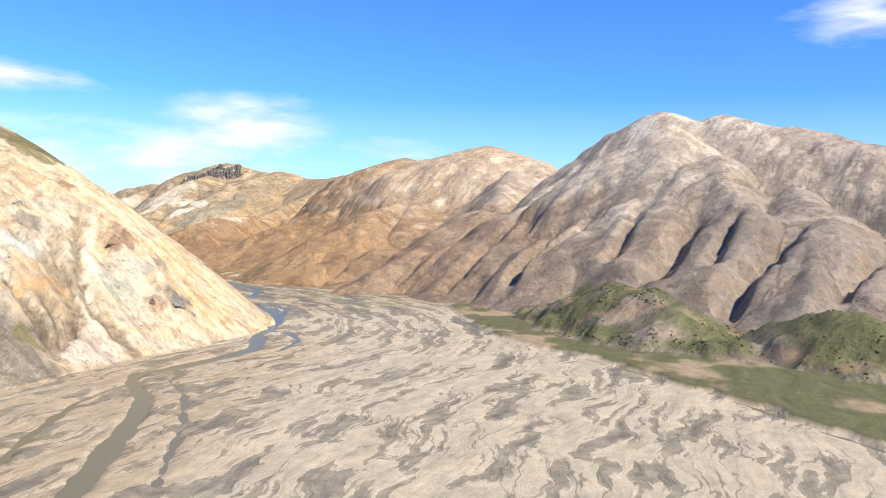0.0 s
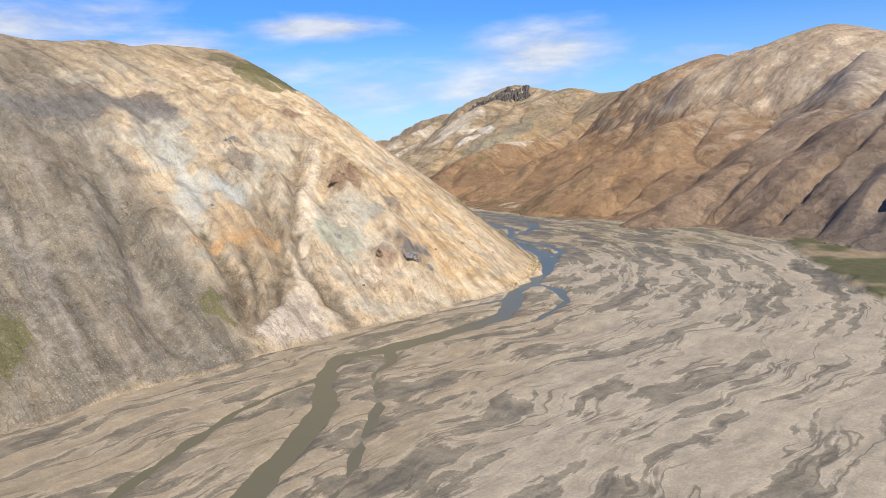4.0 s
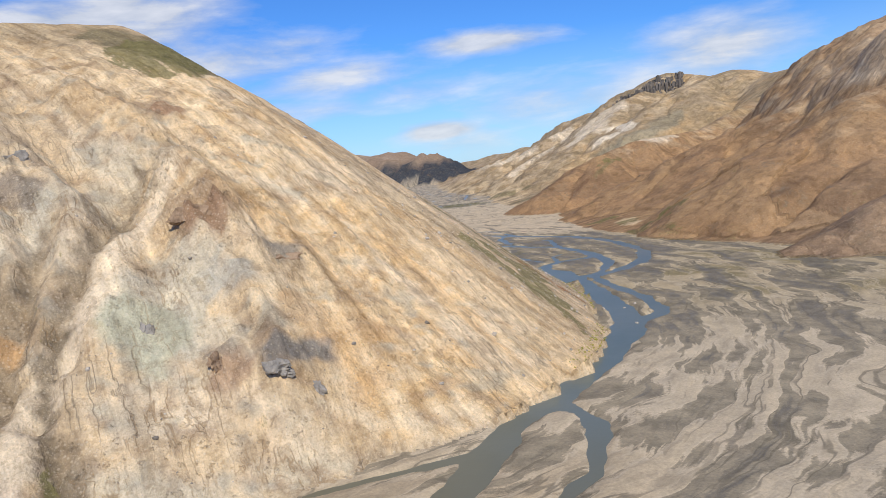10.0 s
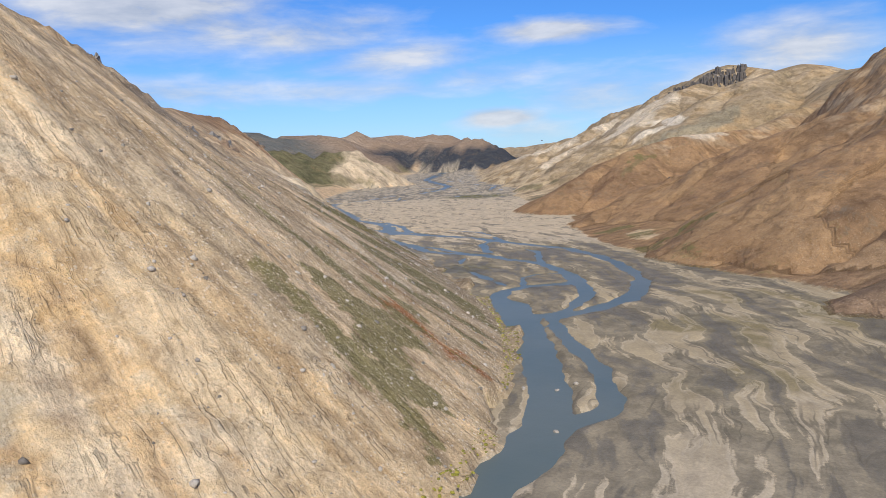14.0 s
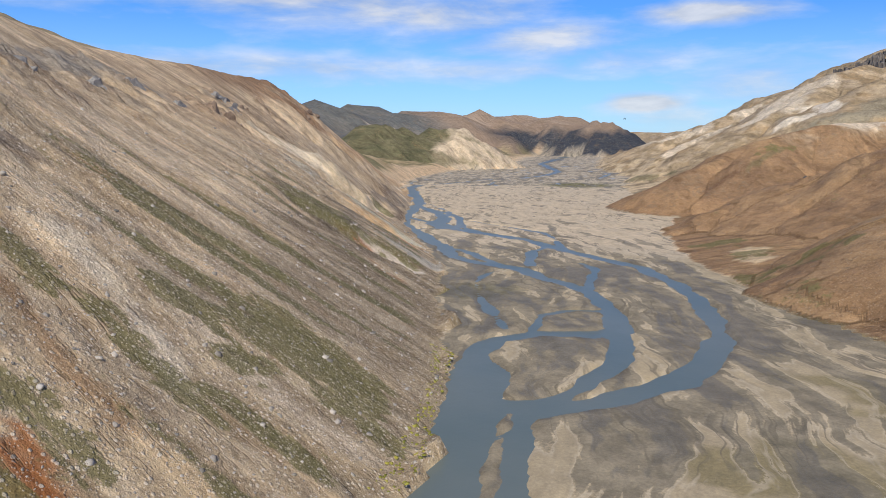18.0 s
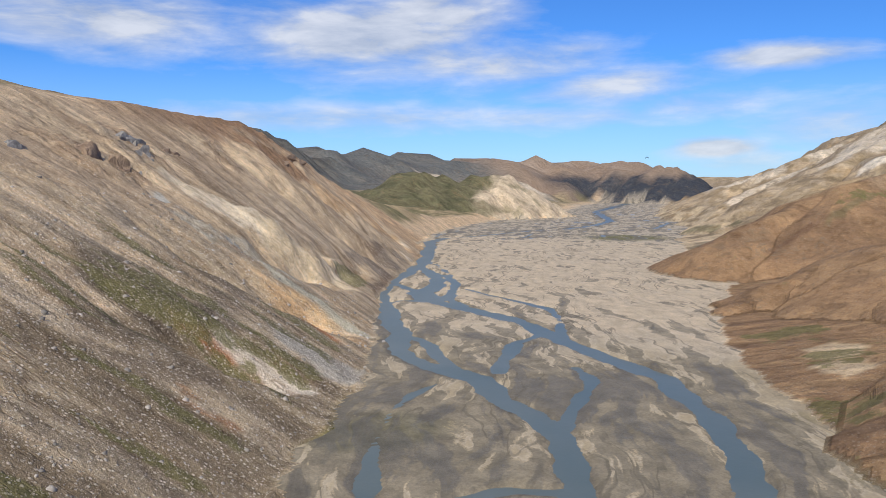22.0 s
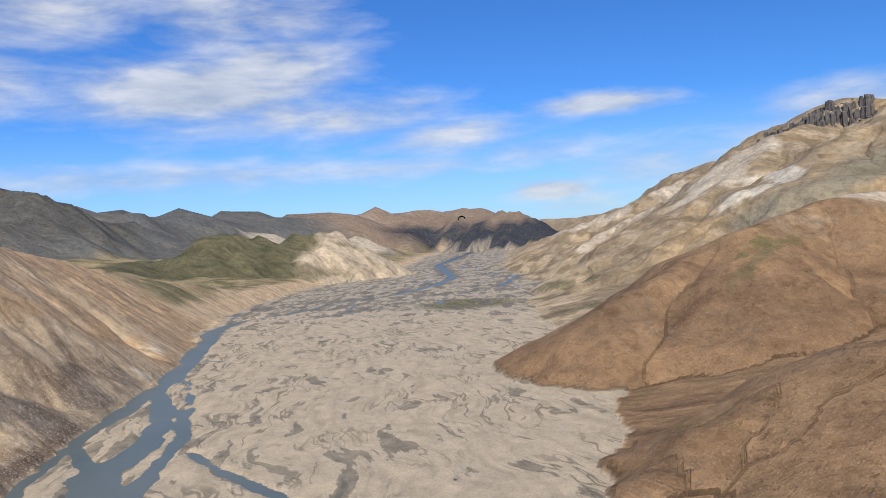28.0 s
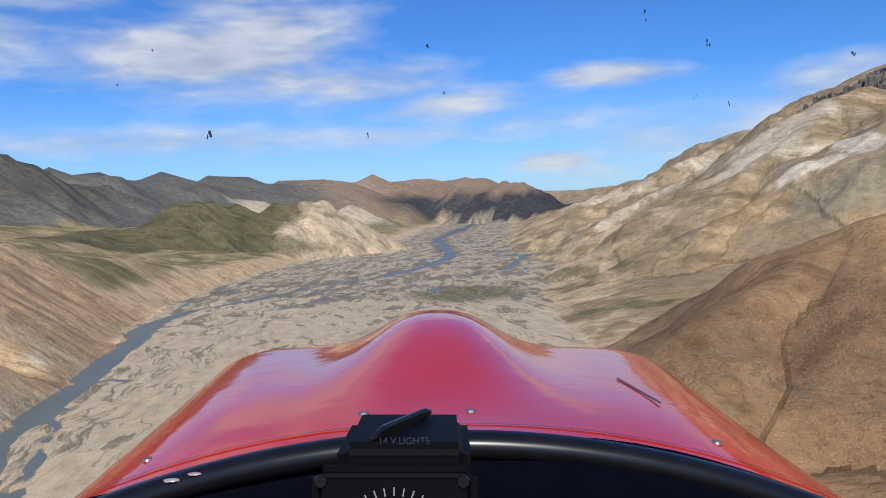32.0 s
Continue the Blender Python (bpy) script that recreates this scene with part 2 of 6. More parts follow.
# Lone hills: x, y, height, half-lengths, turn in degrees.
HILLS = [
    (150, 585, 40, 120, 62, 118), (262, 470, 34, 90, 50, 130), (-1405, 1700, 88, 200, 115, 68), (-1450, 1580, 96, 210, 130, 78), (-1475, 1470, 52, 180, 110, 80),
    (-2070, 1400, 220, 330, 250, 20), (-2230, 1560, 165, 420, 220, 40), (-1980, 1750, 80, 400, 260, 40), (-2440, 1720, 196, 420, 300, 30), (-2420, 1930, 186, 380, 260, 60),
    (-2520, 2200, 172, 460, 300, 60), (-2480, 2500, 178, 400, 300, 50), (-2560, 2830, 166, 420, 330, 50), (-2660, 3080, 176, 460, 420, 40),
    (-2400, 3200, 162, 330, 420, 30), (-2160, 3150, 136, 260, 330, 30), (-1800, 1900, 34, 110, 70, 40), (-2080, 2330, 78, 170, 90, 50), (-2200, 2180, 80, 150, 80, 50),
]

# Summits on the right-hand crest: x, y, height, half-lengths, turn.
SUMMITS = [
    (272, 935, 236, 230, 190, 60), (345, 912, 226, 190, 170, 160), (420, 890, 210, 230, 170, 160), (520, 850, 184, 260, 180, 160), (80, 1265, 216, 260, 150, 20), (-70, 1420, 205, 220, 170, 40), (-625, 2135, 236, 330, 160, 155),
    (-900, 2300, 178, 360, 160, 140), (-1330, 2640, 112, 420, 200, 140), (-430, 1960, 205, 260, 180, 10), (-870, 900, 156, 170, 120, 40),
]

# Gullies and side valleys: middle line, then depth and half-width.
CRAG_FOOT = [([(-740, 2020), (-670, 2040), (-585, 2066)], 25, 40)]
SPUR_GULLIES = [
    ([(-260, 433), (-253, 429), (-240, 423), (-232, 420), (-210, 403)], 5, 8), ([(-244, 442), (-235, 436), (-224, 428), (-218, 421)], 4, 6),
    ([(-222, 444), (-217, 427), (-215, 413)], 5, 8), ([(-214, 453), (-205, 452), (-187, 446), (-178, 444)], 5, 8),
    ([(-259, 487), (-252, 476), (-240, 465), (-237, 462), (-222, 448)], 5, 9), ([(-262, 535), (-255, 510), (-242, 488), (-236, 478), (-220, 459), (-214, 452)], 5, 10),
    ([(-281, 471), (-262, 462), (-243, 461), (-237, 463)], 4, 8),
]
GULLIES_LEFT = SPUR_GULLIES + [
    ([(-300, 420), (-262, 392), (-225, 370)], 6, 14),
    ([(-520, 835), (-491, 879), (-509, 915), (-585, 990)], 8, 22), ([(-452, 830), (-439, 857), (-435, 905)], 7, 18), ([(-375, 800), (-368, 839), (-362, 860)], 5, 14),
    ([(-660, 930), (-640, 980), (-640, 1040)], 8, 20), ([(-700, 975), (-690, 1030), (-690, 1080)], 7, 18), ([(-800, 1080), (-770, 1110), (-745, 1130)], 7, 20),
]
GULLIES_RIGHT = [
    ([(141, 837), (115, 805), (76, 749)], 12, 15), ([(267, 755), (230, 705), (196, 664)], 13, 17), ([(350, 690), (336, 681), (292, 651), (237, 598)], 13, 19),
    ([(324, 580), (285, 530), (245, 478)], 11, 18), ([(165, 812), (132, 778), (110, 760)], 8, 10), ([(215, 790), (190, 745), (165, 705)], 8, 12),
    ([(300, 730), (270, 690), (240, 650)], 7, 11), ([(390, 640), (350, 605), (310, 570)], 8, 13), ([(90, 880), (40, 835), (0, 800)], 9, 14),
    ([(30, 900), (-20, 860), (-60, 840)], 8, 12), ([(-100, 1000), (-130, 950), (-160, 915)], 7, 12),
]
# Ribs that stand proud of the slope.
RIBS = [
    ([(-540, 880), (-535, 905), (-528, 930), (-570, 975)], 9, 16),
    ([(-245, 520), (-205, 508), (-175, 500)], 8, 22),
]


# Crest lines of the spurs on the right: x, y, z along each, then the fall of their flanks.
SPURS_NEAR = [
    ([(-128, 830, -4), (-99, 861, 12), (-78, 885, 24), (-30, 935, 48), (60, 1010, 92), (150, 1090, 140)], 0.62),
    ([(-45, 842, -4), (10, 920, 48), (60, 1010, 105), (110, 1100, 165)], 0.58),
    ([(5, 772, -4), (60, 850, 52), (110, 920, 108), (180, 960, 165)], 0.6),
    ([(95, 692, -4), (140, 760, 55), (190, 820, 108), (232, 880, 172)], 0.62),
]
SPURS_PEAK = [
    ([(165, 632, -3), (210, 710, 60), (250, 785, 122), (262, 850, 205)], 0.62),
    ([(215, 580, -2), (262, 650, 56), (300, 720, 108), (300, 800, 165)], 0.62),
    ([(255, 530, -2), (310, 600, 56), (350, 680, 100), (370, 770, 132)], 0.62),
    ([(330, 470, -2), (385, 560, 50), (430, 650, 88), (470, 760, 110)], 0.66),
]
SPURS_OCHRE = [
    ([(-262, 945, -6), (-230, 973, 15), (-210, 991, 27), (-182, 1015, 49), (-145, 1049, 75), (-110, 1079, 94), (-40, 1140, 122), (60, 1230, 165)], 0.60),
    ([(-392, 1075, -4), (-375, 1125, 16), (-345, 1159, 35), (-297, 1179, 58), (-245, 1199, 78), (-201, 1217, 91), (-150, 1240, 109), (-40, 1300, 150)], 0.58),
    ([(-520, 1190, -6), (-484, 1269, 39), (-455, 1329, 65), (-426, 1393, 80), (-399, 1451, 84), (-370, 1512, 87), (-335, 1600, 112), (-290, 1700, 150)], 0.60),
    ([(-728, 1490, -4), (-680, 1570, 30), (-638, 1618, 54), (-587, 1688, 88), (-526, 1784, 150), (-484, 1851, 176), (-448, 1908, 194)], 0.56),
]
SPURS_FAR = [
    ([(-800, 1590, -4), (-735, 1660, 46), (-672, 1740, 96), (-648, 1850, 140), (-650, 1960, 178), (-640, 2060, 212)], 0.52),
    ([(-925, 1760, -6), (-862, 1855, 62), (-800, 1940, 108), (-745, 2010, 146), (-700, 2090, 196)], 0.55),
    ([(-1050, 1890, -6), (-985, 1980, 66), (-925, 2080, 116), (-880, 2180, 156)], 0.55),
    ([(-1175, 2005, -6), (-1110, 2110, 62), (-1060, 2210, 100), (-1010, 2300, 132)], 0.52),
    ([(-1330, 2160, -6), (-1260, 2280, 58), (-1200, 2400, 96), (-1150, 2500, 118)], 0.5),
    ([(-1510, 2380, -6), (-1430, 2480, 50), (-1350, 2600, 84)], 0.5),
]


def spur_relief(x, y):
    """Height of the highest spur flank at each place, with distances along and down it."""
    top, along, down = np.full(len(x), -500.0), np.zeros(len(x)), np.zeros(len(x))
    for number, (pts, fall) in enumerate(SPURS_NEAR + SPURS_PEAK + SPURS_OCHRE + SPURS_FAR):
        p = np.array(pts, float)
        run = np.r_[0, np.cumsum(np.hypot(*np.diff(p[:, :2], axis=0).T))]
        at = np.where((x > p[:, 0].min() - 260) & (x < p[:, 0].max() + 260) & (y > p[:, 1].min() - 260) & (y < p[:, 1].max() + 260))[0]
        if len(at) == 0:
            continue
        bx, by = x[at], y[at]
        wx = bx + 9 * perlin(bx / 60, by / 60, 241) + 4 * perlin(bx / 22, by / 22, 243)
        wy = by + 9 * perlin(bx / 60, by / 60, 242) + 4 * perlin(bx / 22, by / 22, 244)
        best, far, high = np.zeros(len(at)), np.zeros(len(at)), np.full(len(at), -900.0)
        for k in range(len(p) - 1):
            vx, vy = p[k + 1, :2] - p[k, :2]
            t = np.clip(((wx - p[k, 0]) * vx + (wy - p[k, 1]) * vy) / (vx * vx + vy * vy), 0, 1)
            d = np.hypot(wx - p[k, 0] - t * vx, wy - p[k, 1] - t * vy)
            h = p[k, 2] + t * (p[k + 1, 2] - p[k, 2]) - fall * (np.sqrt(d**2 + 64) - 8 - 0.0006 * np.minimum(d, 160) ** 2 + 0.8 * np.maximum(d - 130, 0))
            near = h > high
            best, far, high = np.where(near, d, best), np.where(near, run[k] + t * (run[k + 1] - run[k]), far), np.where(near, h, high)
        cut = (5.0 if number < 12 else 2.6) * billow((far + 0.3 * best) / 46, best / 190 + number, 247, 2, 0.45) + 1.3 * billow((far + 0.2 * best) / 13, best / 60, 249, 2)
        high = high + cut * step(4, 45, best) * step(4, 60, high) + 0.9 * fbm(bx / 24, by / 24, 251, 3)
        win = high > top[at]
        top[at] = np.where(win, high, top[at])
        along[at] = np.where(win, far + 700 * number, along[at])
        down[at] = np.where(win, best, down[at])
    return top, along, down


def lines_relief(x, y, lines, sign, ends=0.35):
    out = np.zeros(len(x))
    for pts, depth, half in lines:
        p = np.array(pts, float)
        run = np.r_[0, np.cumsum(np.hypot(*np.diff(p, axis=0).T))]
        box = np.where((x > p[:, 0].min() - 2 * half) & (x < p[:, 0].max() + 2 * half) & (y > p[:, 1].min() - 2 * half) & (y < p[:, 1].max() + 2 * half))[0]
        if len(box) == 0:
            continue
        bx, by = x[box], y[box]
        wx = bx + 0.28 * half * perlin(bx / (0.9 * half), by / (0.9 * half), 201)
        wy = by + 0.28 * half * perlin(bx / (0.9 * half), by / (0.9 * half), 202)
        best, where = np.full(len(box), 1e9), np.zeros(len(box))
        for k in range(len(p) - 1):
            vx, vy = p[k + 1] - p[k]
            t = np.clip(((wx - p[k, 0]) * vx + (wy - p[k, 1]) * vy) / (vx * vx + vy * vy), 0, 1)
            d = np.hypot(wx - p[k, 0] - t * vx, wy - p[k, 1] - t * vy)
            near = d < best
            best = np.where(near, d, best)
            where = np.where(near, (run[k] + t * (run[k + 1] - run[k])) / run[-1], where)
        shape = np.clip(1 - best / half, 0, 1) ** 1.25
        out[box] = np.maximum(out[box], 1.45 * depth * shape * (ends + (1 - ends) * step(0, 0.5, where)))
    return sign * out


# Water: middle line and width of each channel.
MAIN = [(-60, -400, 10), (-95, 120, 10), (-128, 300, 10), (-141, 351, 10), (-151, 366, 9), (-163, 387, 9), (-165, 403, 11), (-154, 417, 12),
        (-144, 436, 12), (-132, 461, 12), (-123, 485, 11), (-128, 518, 12), (-136, 548, 10), (-134, 564, 14), (-137, 583, 17), (-138, 602, 19),
        (-140, 621, 15), (-143, 646, 15), (-148, 666, 14), (-157, 683, 13), (-164, 695, 13), (-177, 711, 14), (-198, 736, 16), (-215, 756, 16),
        (-229, 771, 17), (-244, 785, 19), (-252, 791, 15)]
MIDDLE = [(-252, 791, 14), (-262, 802, 12), (-269, 817, 11), (-264, 833, 12), (-252, 846, 13), (-249, 858, 14), (-270, 879, 12), (-297, 899, 12),
          (-318, 907, 13), (-335, 908, 12), (-360, 918, 16), (-382, 913, 15), (-402, 914, 10), (-419, 920, 10)]
UPPER = [(-419, 920, 11), (-446, 937, 13), (-472, 946, 12), (-516, 968, 12), (-556, 986, 13), (-596, 1012, 17), (-638, 1050, 17), (-679, 1090, 15),
         (-706, 1112, 17), (-744, 1138, 19), (-795, 1172, 20), (-848, 1207, 20), (-900, 1243, 17), (-940, 1290, 13), (-950, 1350, 12),
         (-975, 1430, 12), (-995, 1490, 12), (-990, 1548, 13), (-1040, 1664, 14), (-1128, 1793, 16), (-1500, 2130, 20), (-2300, 3200, 26)]
RIGHT_ARM = [(-228, 772, 12), (-214, 781, 14), (-208, 797, 14), (-206, 824, 13), (-210, 848, 13), (-222, 876, 11), (-250, 913, 12), (-287, 947, 12),
             (-324, 970, 14), (-360, 977, 14), (-390, 984, 13), (-426, 996, 16), (-460, 1000, 15), (-490, 998, 16), (-516, 999, 20), (-547, 1011, 24),
             (-568, 1036, 17), (-600, 1058, 14), (-634, 1073, 14), (-691, 1098, 13)]
ARMS = [
    [(-146, 668, 10), (-143, 690, 13), (-150, 703, 11), (-164, 723, 11), (-182, 740, 9), (-206, 764, 9), (-216, 778, 9)],
    [(-214, 781, 10), (-219, 800, 10), (-228, 830, 12), (-246, 854, 12)],
    [(-516, 998, 10), (-527, 984, 9), (-520, 970, 8)],
    [(-620, 1030, 7), (-600, 1021, 9), (-575, 1016, 10), (-550, 1012, 12)],
    [(-630, 1076, 9), (-600, 1068, 8), (-570, 1054, 9), (-540, 1030, 9), (-516, 1010, 12), (-490, 1004, 9)],
    [(-545, 1044, 6), (-510, 1039, 7), (-480, 1038, 7), (-455, 1036, 8), (-425, 1016, 7), (-398, 992, 8), (-380, 980, 8)],
]
MORE_ARMS = [
    [(-440, 936, 9), (-418, 934, 9), (-400, 927, 9), (-374, 917, 9)], [(-404, 986, 8), (-398, 966, 8), (-380, 946, 9), (-362, 928, 8)],
    [(-352, 956, 6), (-335, 948, 8), (-314, 918, 8), (-300, 900, 8)],
    [(-363, 904, 5), (-357, 890, 6), (-345, 875, 4), (-325, 858, 3), (-305, 846, 7), (-289, 836, 4), (-273, 826, 3)],
    [(-266, 830, 4), (-283, 853, 6), (-280, 867, 5), (-272, 878, 6)],
    [(-722, 1118, 6), (-700, 1112, 5), (-677, 1110, 5), (-654, 1097, 6), (-620, 1083, 5), (-585, 1058, 6)],
    [(-750, 1146, 9), (-735, 1158, 5), (-716, 1160, 3)],
    [(-137, 570, 8), (-124, 562, 9), (-112, 552, 9), (-100, 525, 7), (-104, 480, 6), (-118, 462, 6)],
]
SIDE_ARMS = [
    [(-230, 320, 3), (-217, 363, 4), (-212, 390, 4), (-194, 410, 4), (-178, 434, 4), (-168, 472, 5), (-150, 500, 5), (-131, 525, 8)],
    [(-162, 470, 4), (-172, 484, 4)], [(-150, 416, 6), (-142, 402, 6), (-142, 387, 5), (-132, 371, 5), (-124, 356, 5), (-108, 310, 5), (-92, 240, 4)],
    [(-158, 384, 6), (-165, 360, 6), (-168, 340, 5), (-160, 280, 4), (-140, 200, 4)],
    [(20, 640, 3), (40, 560, 4), (96, 478, 4), (140, 400, 4), (180, 290, 5), (230, 120, 6)],
    [(-1075, 1425, 9), (-1000, 1440, 9), (-930, 1520, 10), (-900, 1640, 10), (-1000, 1800, 9), (-1120, 1870, 9)],
    [(-960, 1290, 7), (-1010, 1330, 8), (-1060, 1400, 8)], [(-880, 1240, 7), (-870, 1300, 7), (-890, 1380, 8), (-940, 1440, 8)],
]


def water_reach(x, y):
    """How deep inside a channel a place lies: above 0 in the water, in widths."""
    best = np.full(len(x), -9.0)
    wob = 1.7 * perlin(x / 19, y / 19, 71) + 1.2 * perlin(x / 8, y / 8, 72)
    for line in (MAIN, UPPER, MIDDLE, RIGHT_ARM, *ARMS, *MORE_ARMS, *SIDE_ARMS):
        p = np.array(line, float)
        p[:, 2] *= 1.0 if line is MAIN or line is UPPER else 0.76
        for (x0, y0, w0), (x1, y1, w1) in zip(p[:-1], p[1:]):
            pad = 45
            at = np.where((x > min(x0, x1) - pad) & (x < max(x0, x1) + pad) & (y > min(y0, y1) - pad) & (y < max(y0, y1) + pad))[0]
            if len(at) == 0:
                continue
            px, py = x[at] - x0, y[at] - y0
            t = np.clip((px * (x1 - x0) + py * (y1 - y0)) / ((x1 - x0) ** 2 + (y1 - y0) ** 2), 0, 1)
            d = np.hypot(px - t * (x1 - x0), py - t * (y1 - y0)) + wob[at]
            half = 0.5 * (w0 + t * (w1 - w0))
            best[at] = np.maximum(best[at], (half - d) / 4.0)
    return best


BENCH = np.array([(183, 298), (152, 370), (102, 477), (49, 549), (27, 640), (12, 735), (20, 765), (95, 695), (190, 605), (270, 445),
                  (360, 335), (465, 100), (520, -600), (330, -600), (240, 120)], float)
WATER_Z = -0.45


# Places where bare rock breaks through: x, y, radius.
ROCKY = [(-512, 818, 20), (-524, 833, 12), (-562, 846, 18), (-735, 1002, 20), (-712, 985, 14), (-640, 918, 12), (-488, 866, 14), (-497, 858, 10), (-277, 540, 8),
         (-229, 516, 10), (-181, 503, 6), (-282, 491, 7), (-203, 529, 6), (-193, 492, 5), (-318, 640, 18), (-345, 668, 18), (-375, 700, 20), (-420, 735, 22),
         (-455, 755, 22), (-331, 1165, 6), (-253, 1290, 12), (-325, 477, 10), (-535, 900, 8), (-530, 915, 7)]


def rocky_spots(x, y):
    out = np.zeros(len(x))
    for rx, ry, r in ROCKY:
        at = np.where((abs(x - rx) < 1.6 * r) & (abs(y - ry) < 1.6 * r))[0]
        if len(at):
            q = np.hypot(x[at] - rx, y[at] - ry) / r + 0.4 * fbm(x[at] / (0.5 * r), y[at] / (0.5 * r), 265, 3)
            out[at] = np.maximum(out[at], step(1.15, 0.7, q))
    return out


def terrain(x, y):
    """Height of the ground, and what it is made of, at arrays of places."""
    lf, rt = beside(x, y, LEFT), beside(x, y, RIGHT)
    spur_z, spur_s, spur_d = spur_relief(x, y)
    shake_x = 6 * perlin(x / 38, y / 38, 7) + 3 * perlin(x / 13, y / 13, 8)
    shake_y = 6 * perlin(x / 38 + 9, y / 38, 9) + 3 * perlin(x / 13 + 5, y / 13, 10)
    ring = inside(x + shake_x, y + shake_y, RING)
    floor = ring & (spur_z < 0.4)
    left = lf[:, 0] < rt[:, 0]
    near = np.where(left[:, None], lf, rt)
    d, s, top, reach, steep = near.T
    d = np.where(ring, 0, d)
    # ribs and gullies run down the slope
    lean = s + 0.25 * d * np.sin(s / 170)
    warp = 14 * perlin(x / 70, y / 70, 3)
    ribs = ridged((lean + warp) / 95, d / 420, 11, 3, 0.5)
    rills = ridged((lean + 0.4 * warp) / 22, d / 160, 17, 3, 0.55)
    u = np.clip(d / reach, 0, 1)
    height = top * (1 - (1 - u) ** steep)
    beyond = np.maximum(d - reach, 0)
    height = height + np.minimum(beyond * (0.10 + 0.07 * left * step(1650, 1800, lf[:, 1]) * step(2150, 2050, lf[:, 1])), 60) + 15 * step(0, 160, beyond) * (fbm(x / 170, y / 170, 29, 4) + 0.2)
    mid = np.sin(np.pi * np.clip(u, 0, 1) ** 0.75)
    early = step(1340, 1240, lf[:, 1])
    plain = left * step(1120, 1190, lf[:, 1]) * step(1960, 1860, lf[:, 1])          # even scree
    relief_l = (1 - 0.55 * plain) * mid * ((3.0 + 2.5 * early) * billow((lean + warp) / 62, d / 260, 211, 2) + (1.3 + 1.2 * early) * billow((lean + 0.5 * warp) / 19, d / 110, 215, 3, 0.55))
    wide = np.minimum(top, 240) * (0.085 - 0.05 * step(1330, 1480, rt[:, 1]))
    spurred = (~left) * step(960, 1100, rt[:, 1]) * step(4200, 3600, rt[:, 1])
    relief_r = mid * (wide * billow((lean + 2.2 * warp) / 125, d / 330, 221, 2, 0.55) + 3.4 * billow((lean + 1.0 * warp) / 44, d / 150, 225, 3, 0.55))
    height = height * (1 - spurred * (0.56 - 0.51 * step(0.5, 0.95, u)))
    height = height + np.where(left, relief_l, relief_r * (1 - 0.8 * spurred)) * step(0, 60, d)
    height = height + step(5, 80, d) * (1 - 0.62 * plain) * np.where(left, 1.0, 0.55) * (3.5 * fbm(x / 55, y / 55, 41, 4) + 0.9 * fbm(x / 11, y / 11, 43, 3))
    for hx, hy, hh, ra, rb, turn in SUMMITS:
        c, sn = math.cos(radians(turn)), math.sin(radians(turn))
        q = np.hypot(((x - hx) * c + (y - hy) * sn) / ra, (-(x - hx) * sn + (y - hy) * c) / rb)
        q = q * (1 + 0.12 * fbm(x / 90 + hx, y / 90, 59, 3))
        dome = hh * np.clip(1 - 0.42 * q**1.3, 0, 1) + 4 * step(0.1, 0.5, q) * billow(x / 60, y / 60, 63, 3, 0.6)
        height = np.maximum(height, np.where(q < 1.6, dome * step(1.6, 0.9, q) * step(20, 330, d), 0))
    on_spur = (~left) & (spur_z > height) & ~floor
    height = np.where(left | floor, height, np.maximum(height, spur_z))
    cut = lines_relief(x, y, CRAG_FOOT, -1) + 1.25 * lines_relief(x, y, GULLIES_LEFT, -1) + lines_relief(x, y, RIBS, 1) + 1.3 * lines_relief(x, y, GULLIES_RIGHT, -1)
    height = height + cut * step(0, 25, d)
    rough = rocky_spots(x, y)
    height = height + rough * (1.8 * ridged(x / 9, y / 9, 261, 2) + 1.3 * np.round(2.2 * perlin(x / 6, y / 6, 263)) / 2.2)
    spur = early * left * mid
    height = height + spur * (1.0 * ridged(x / 17, y / 17 + height / 30, 231, 3) + 0.9 * ridged(x / 7 + 3, y / 7 + height / 14, 235, 2) + 0.6 * fbm(x / 5, y / 5, 233, 2))
    height = np.where(floor, 0, np.maximum(height, 0.02 * d))
    hill = np.zeros(len(x))
    for hx, hy, hh, ra, rb, turn in HILLS:
        c, sn = math.cos(radians(turn)), math.sin(radians(turn))
        px, py = x - hx, y - hy
        q = np.hypot((px * c + py * sn) / ra, (-px * sn + py * c) / rb)
        q = q * (1 + 0.16 * fbm(x / (0.5 * rb) + hx, y / (0.5 * rb), 53, 3))
        body = hh * (np.clip(1.08 * (1 - q**1.2), 0, 1) ** 0.9 if hx > -1650 else np.clip(1 - q**1.9, 0, 1) ** 0.85)
        hill = np.maximum(hill, body * (1 + 0.10 * fbm(x / (0.5 * rb) + hx, y / (0.5 * rb), 57, 2, 0.5)) + (0.05 if hy < 900 else 0.09) * body * billow(x / 85, y / 85, 58, 4, 0.6))
    height = np.maximum(height, hill)
    # gravel bars and braids on the floor
    dl = lf[:, 0]
    bars = fbm(lf[:, 1] / 60 + 0.3 * perlin(x / 40, y / 40, 6), dl / 16, 61, 4)
    fine = fbm(lf[:, 1] / 16, dl / 5.5, 67, 3)
    wet = water_reach(x, y)
    bed = 0.25 + 0.55 * bars + 0.22 * fine
    bed = np.clip(bed, -0.75, 1.2)
    open_bed = 0.30 - 0.2 * step(2500, 2800, lf[:, 1]) + 0.95 * bars + 0.22 * fine
    braided = step(2250, 2380, lf[:, 1])
    bed = np.maximum(bed, -0.3) * (1 - braided) + open_bed * braided
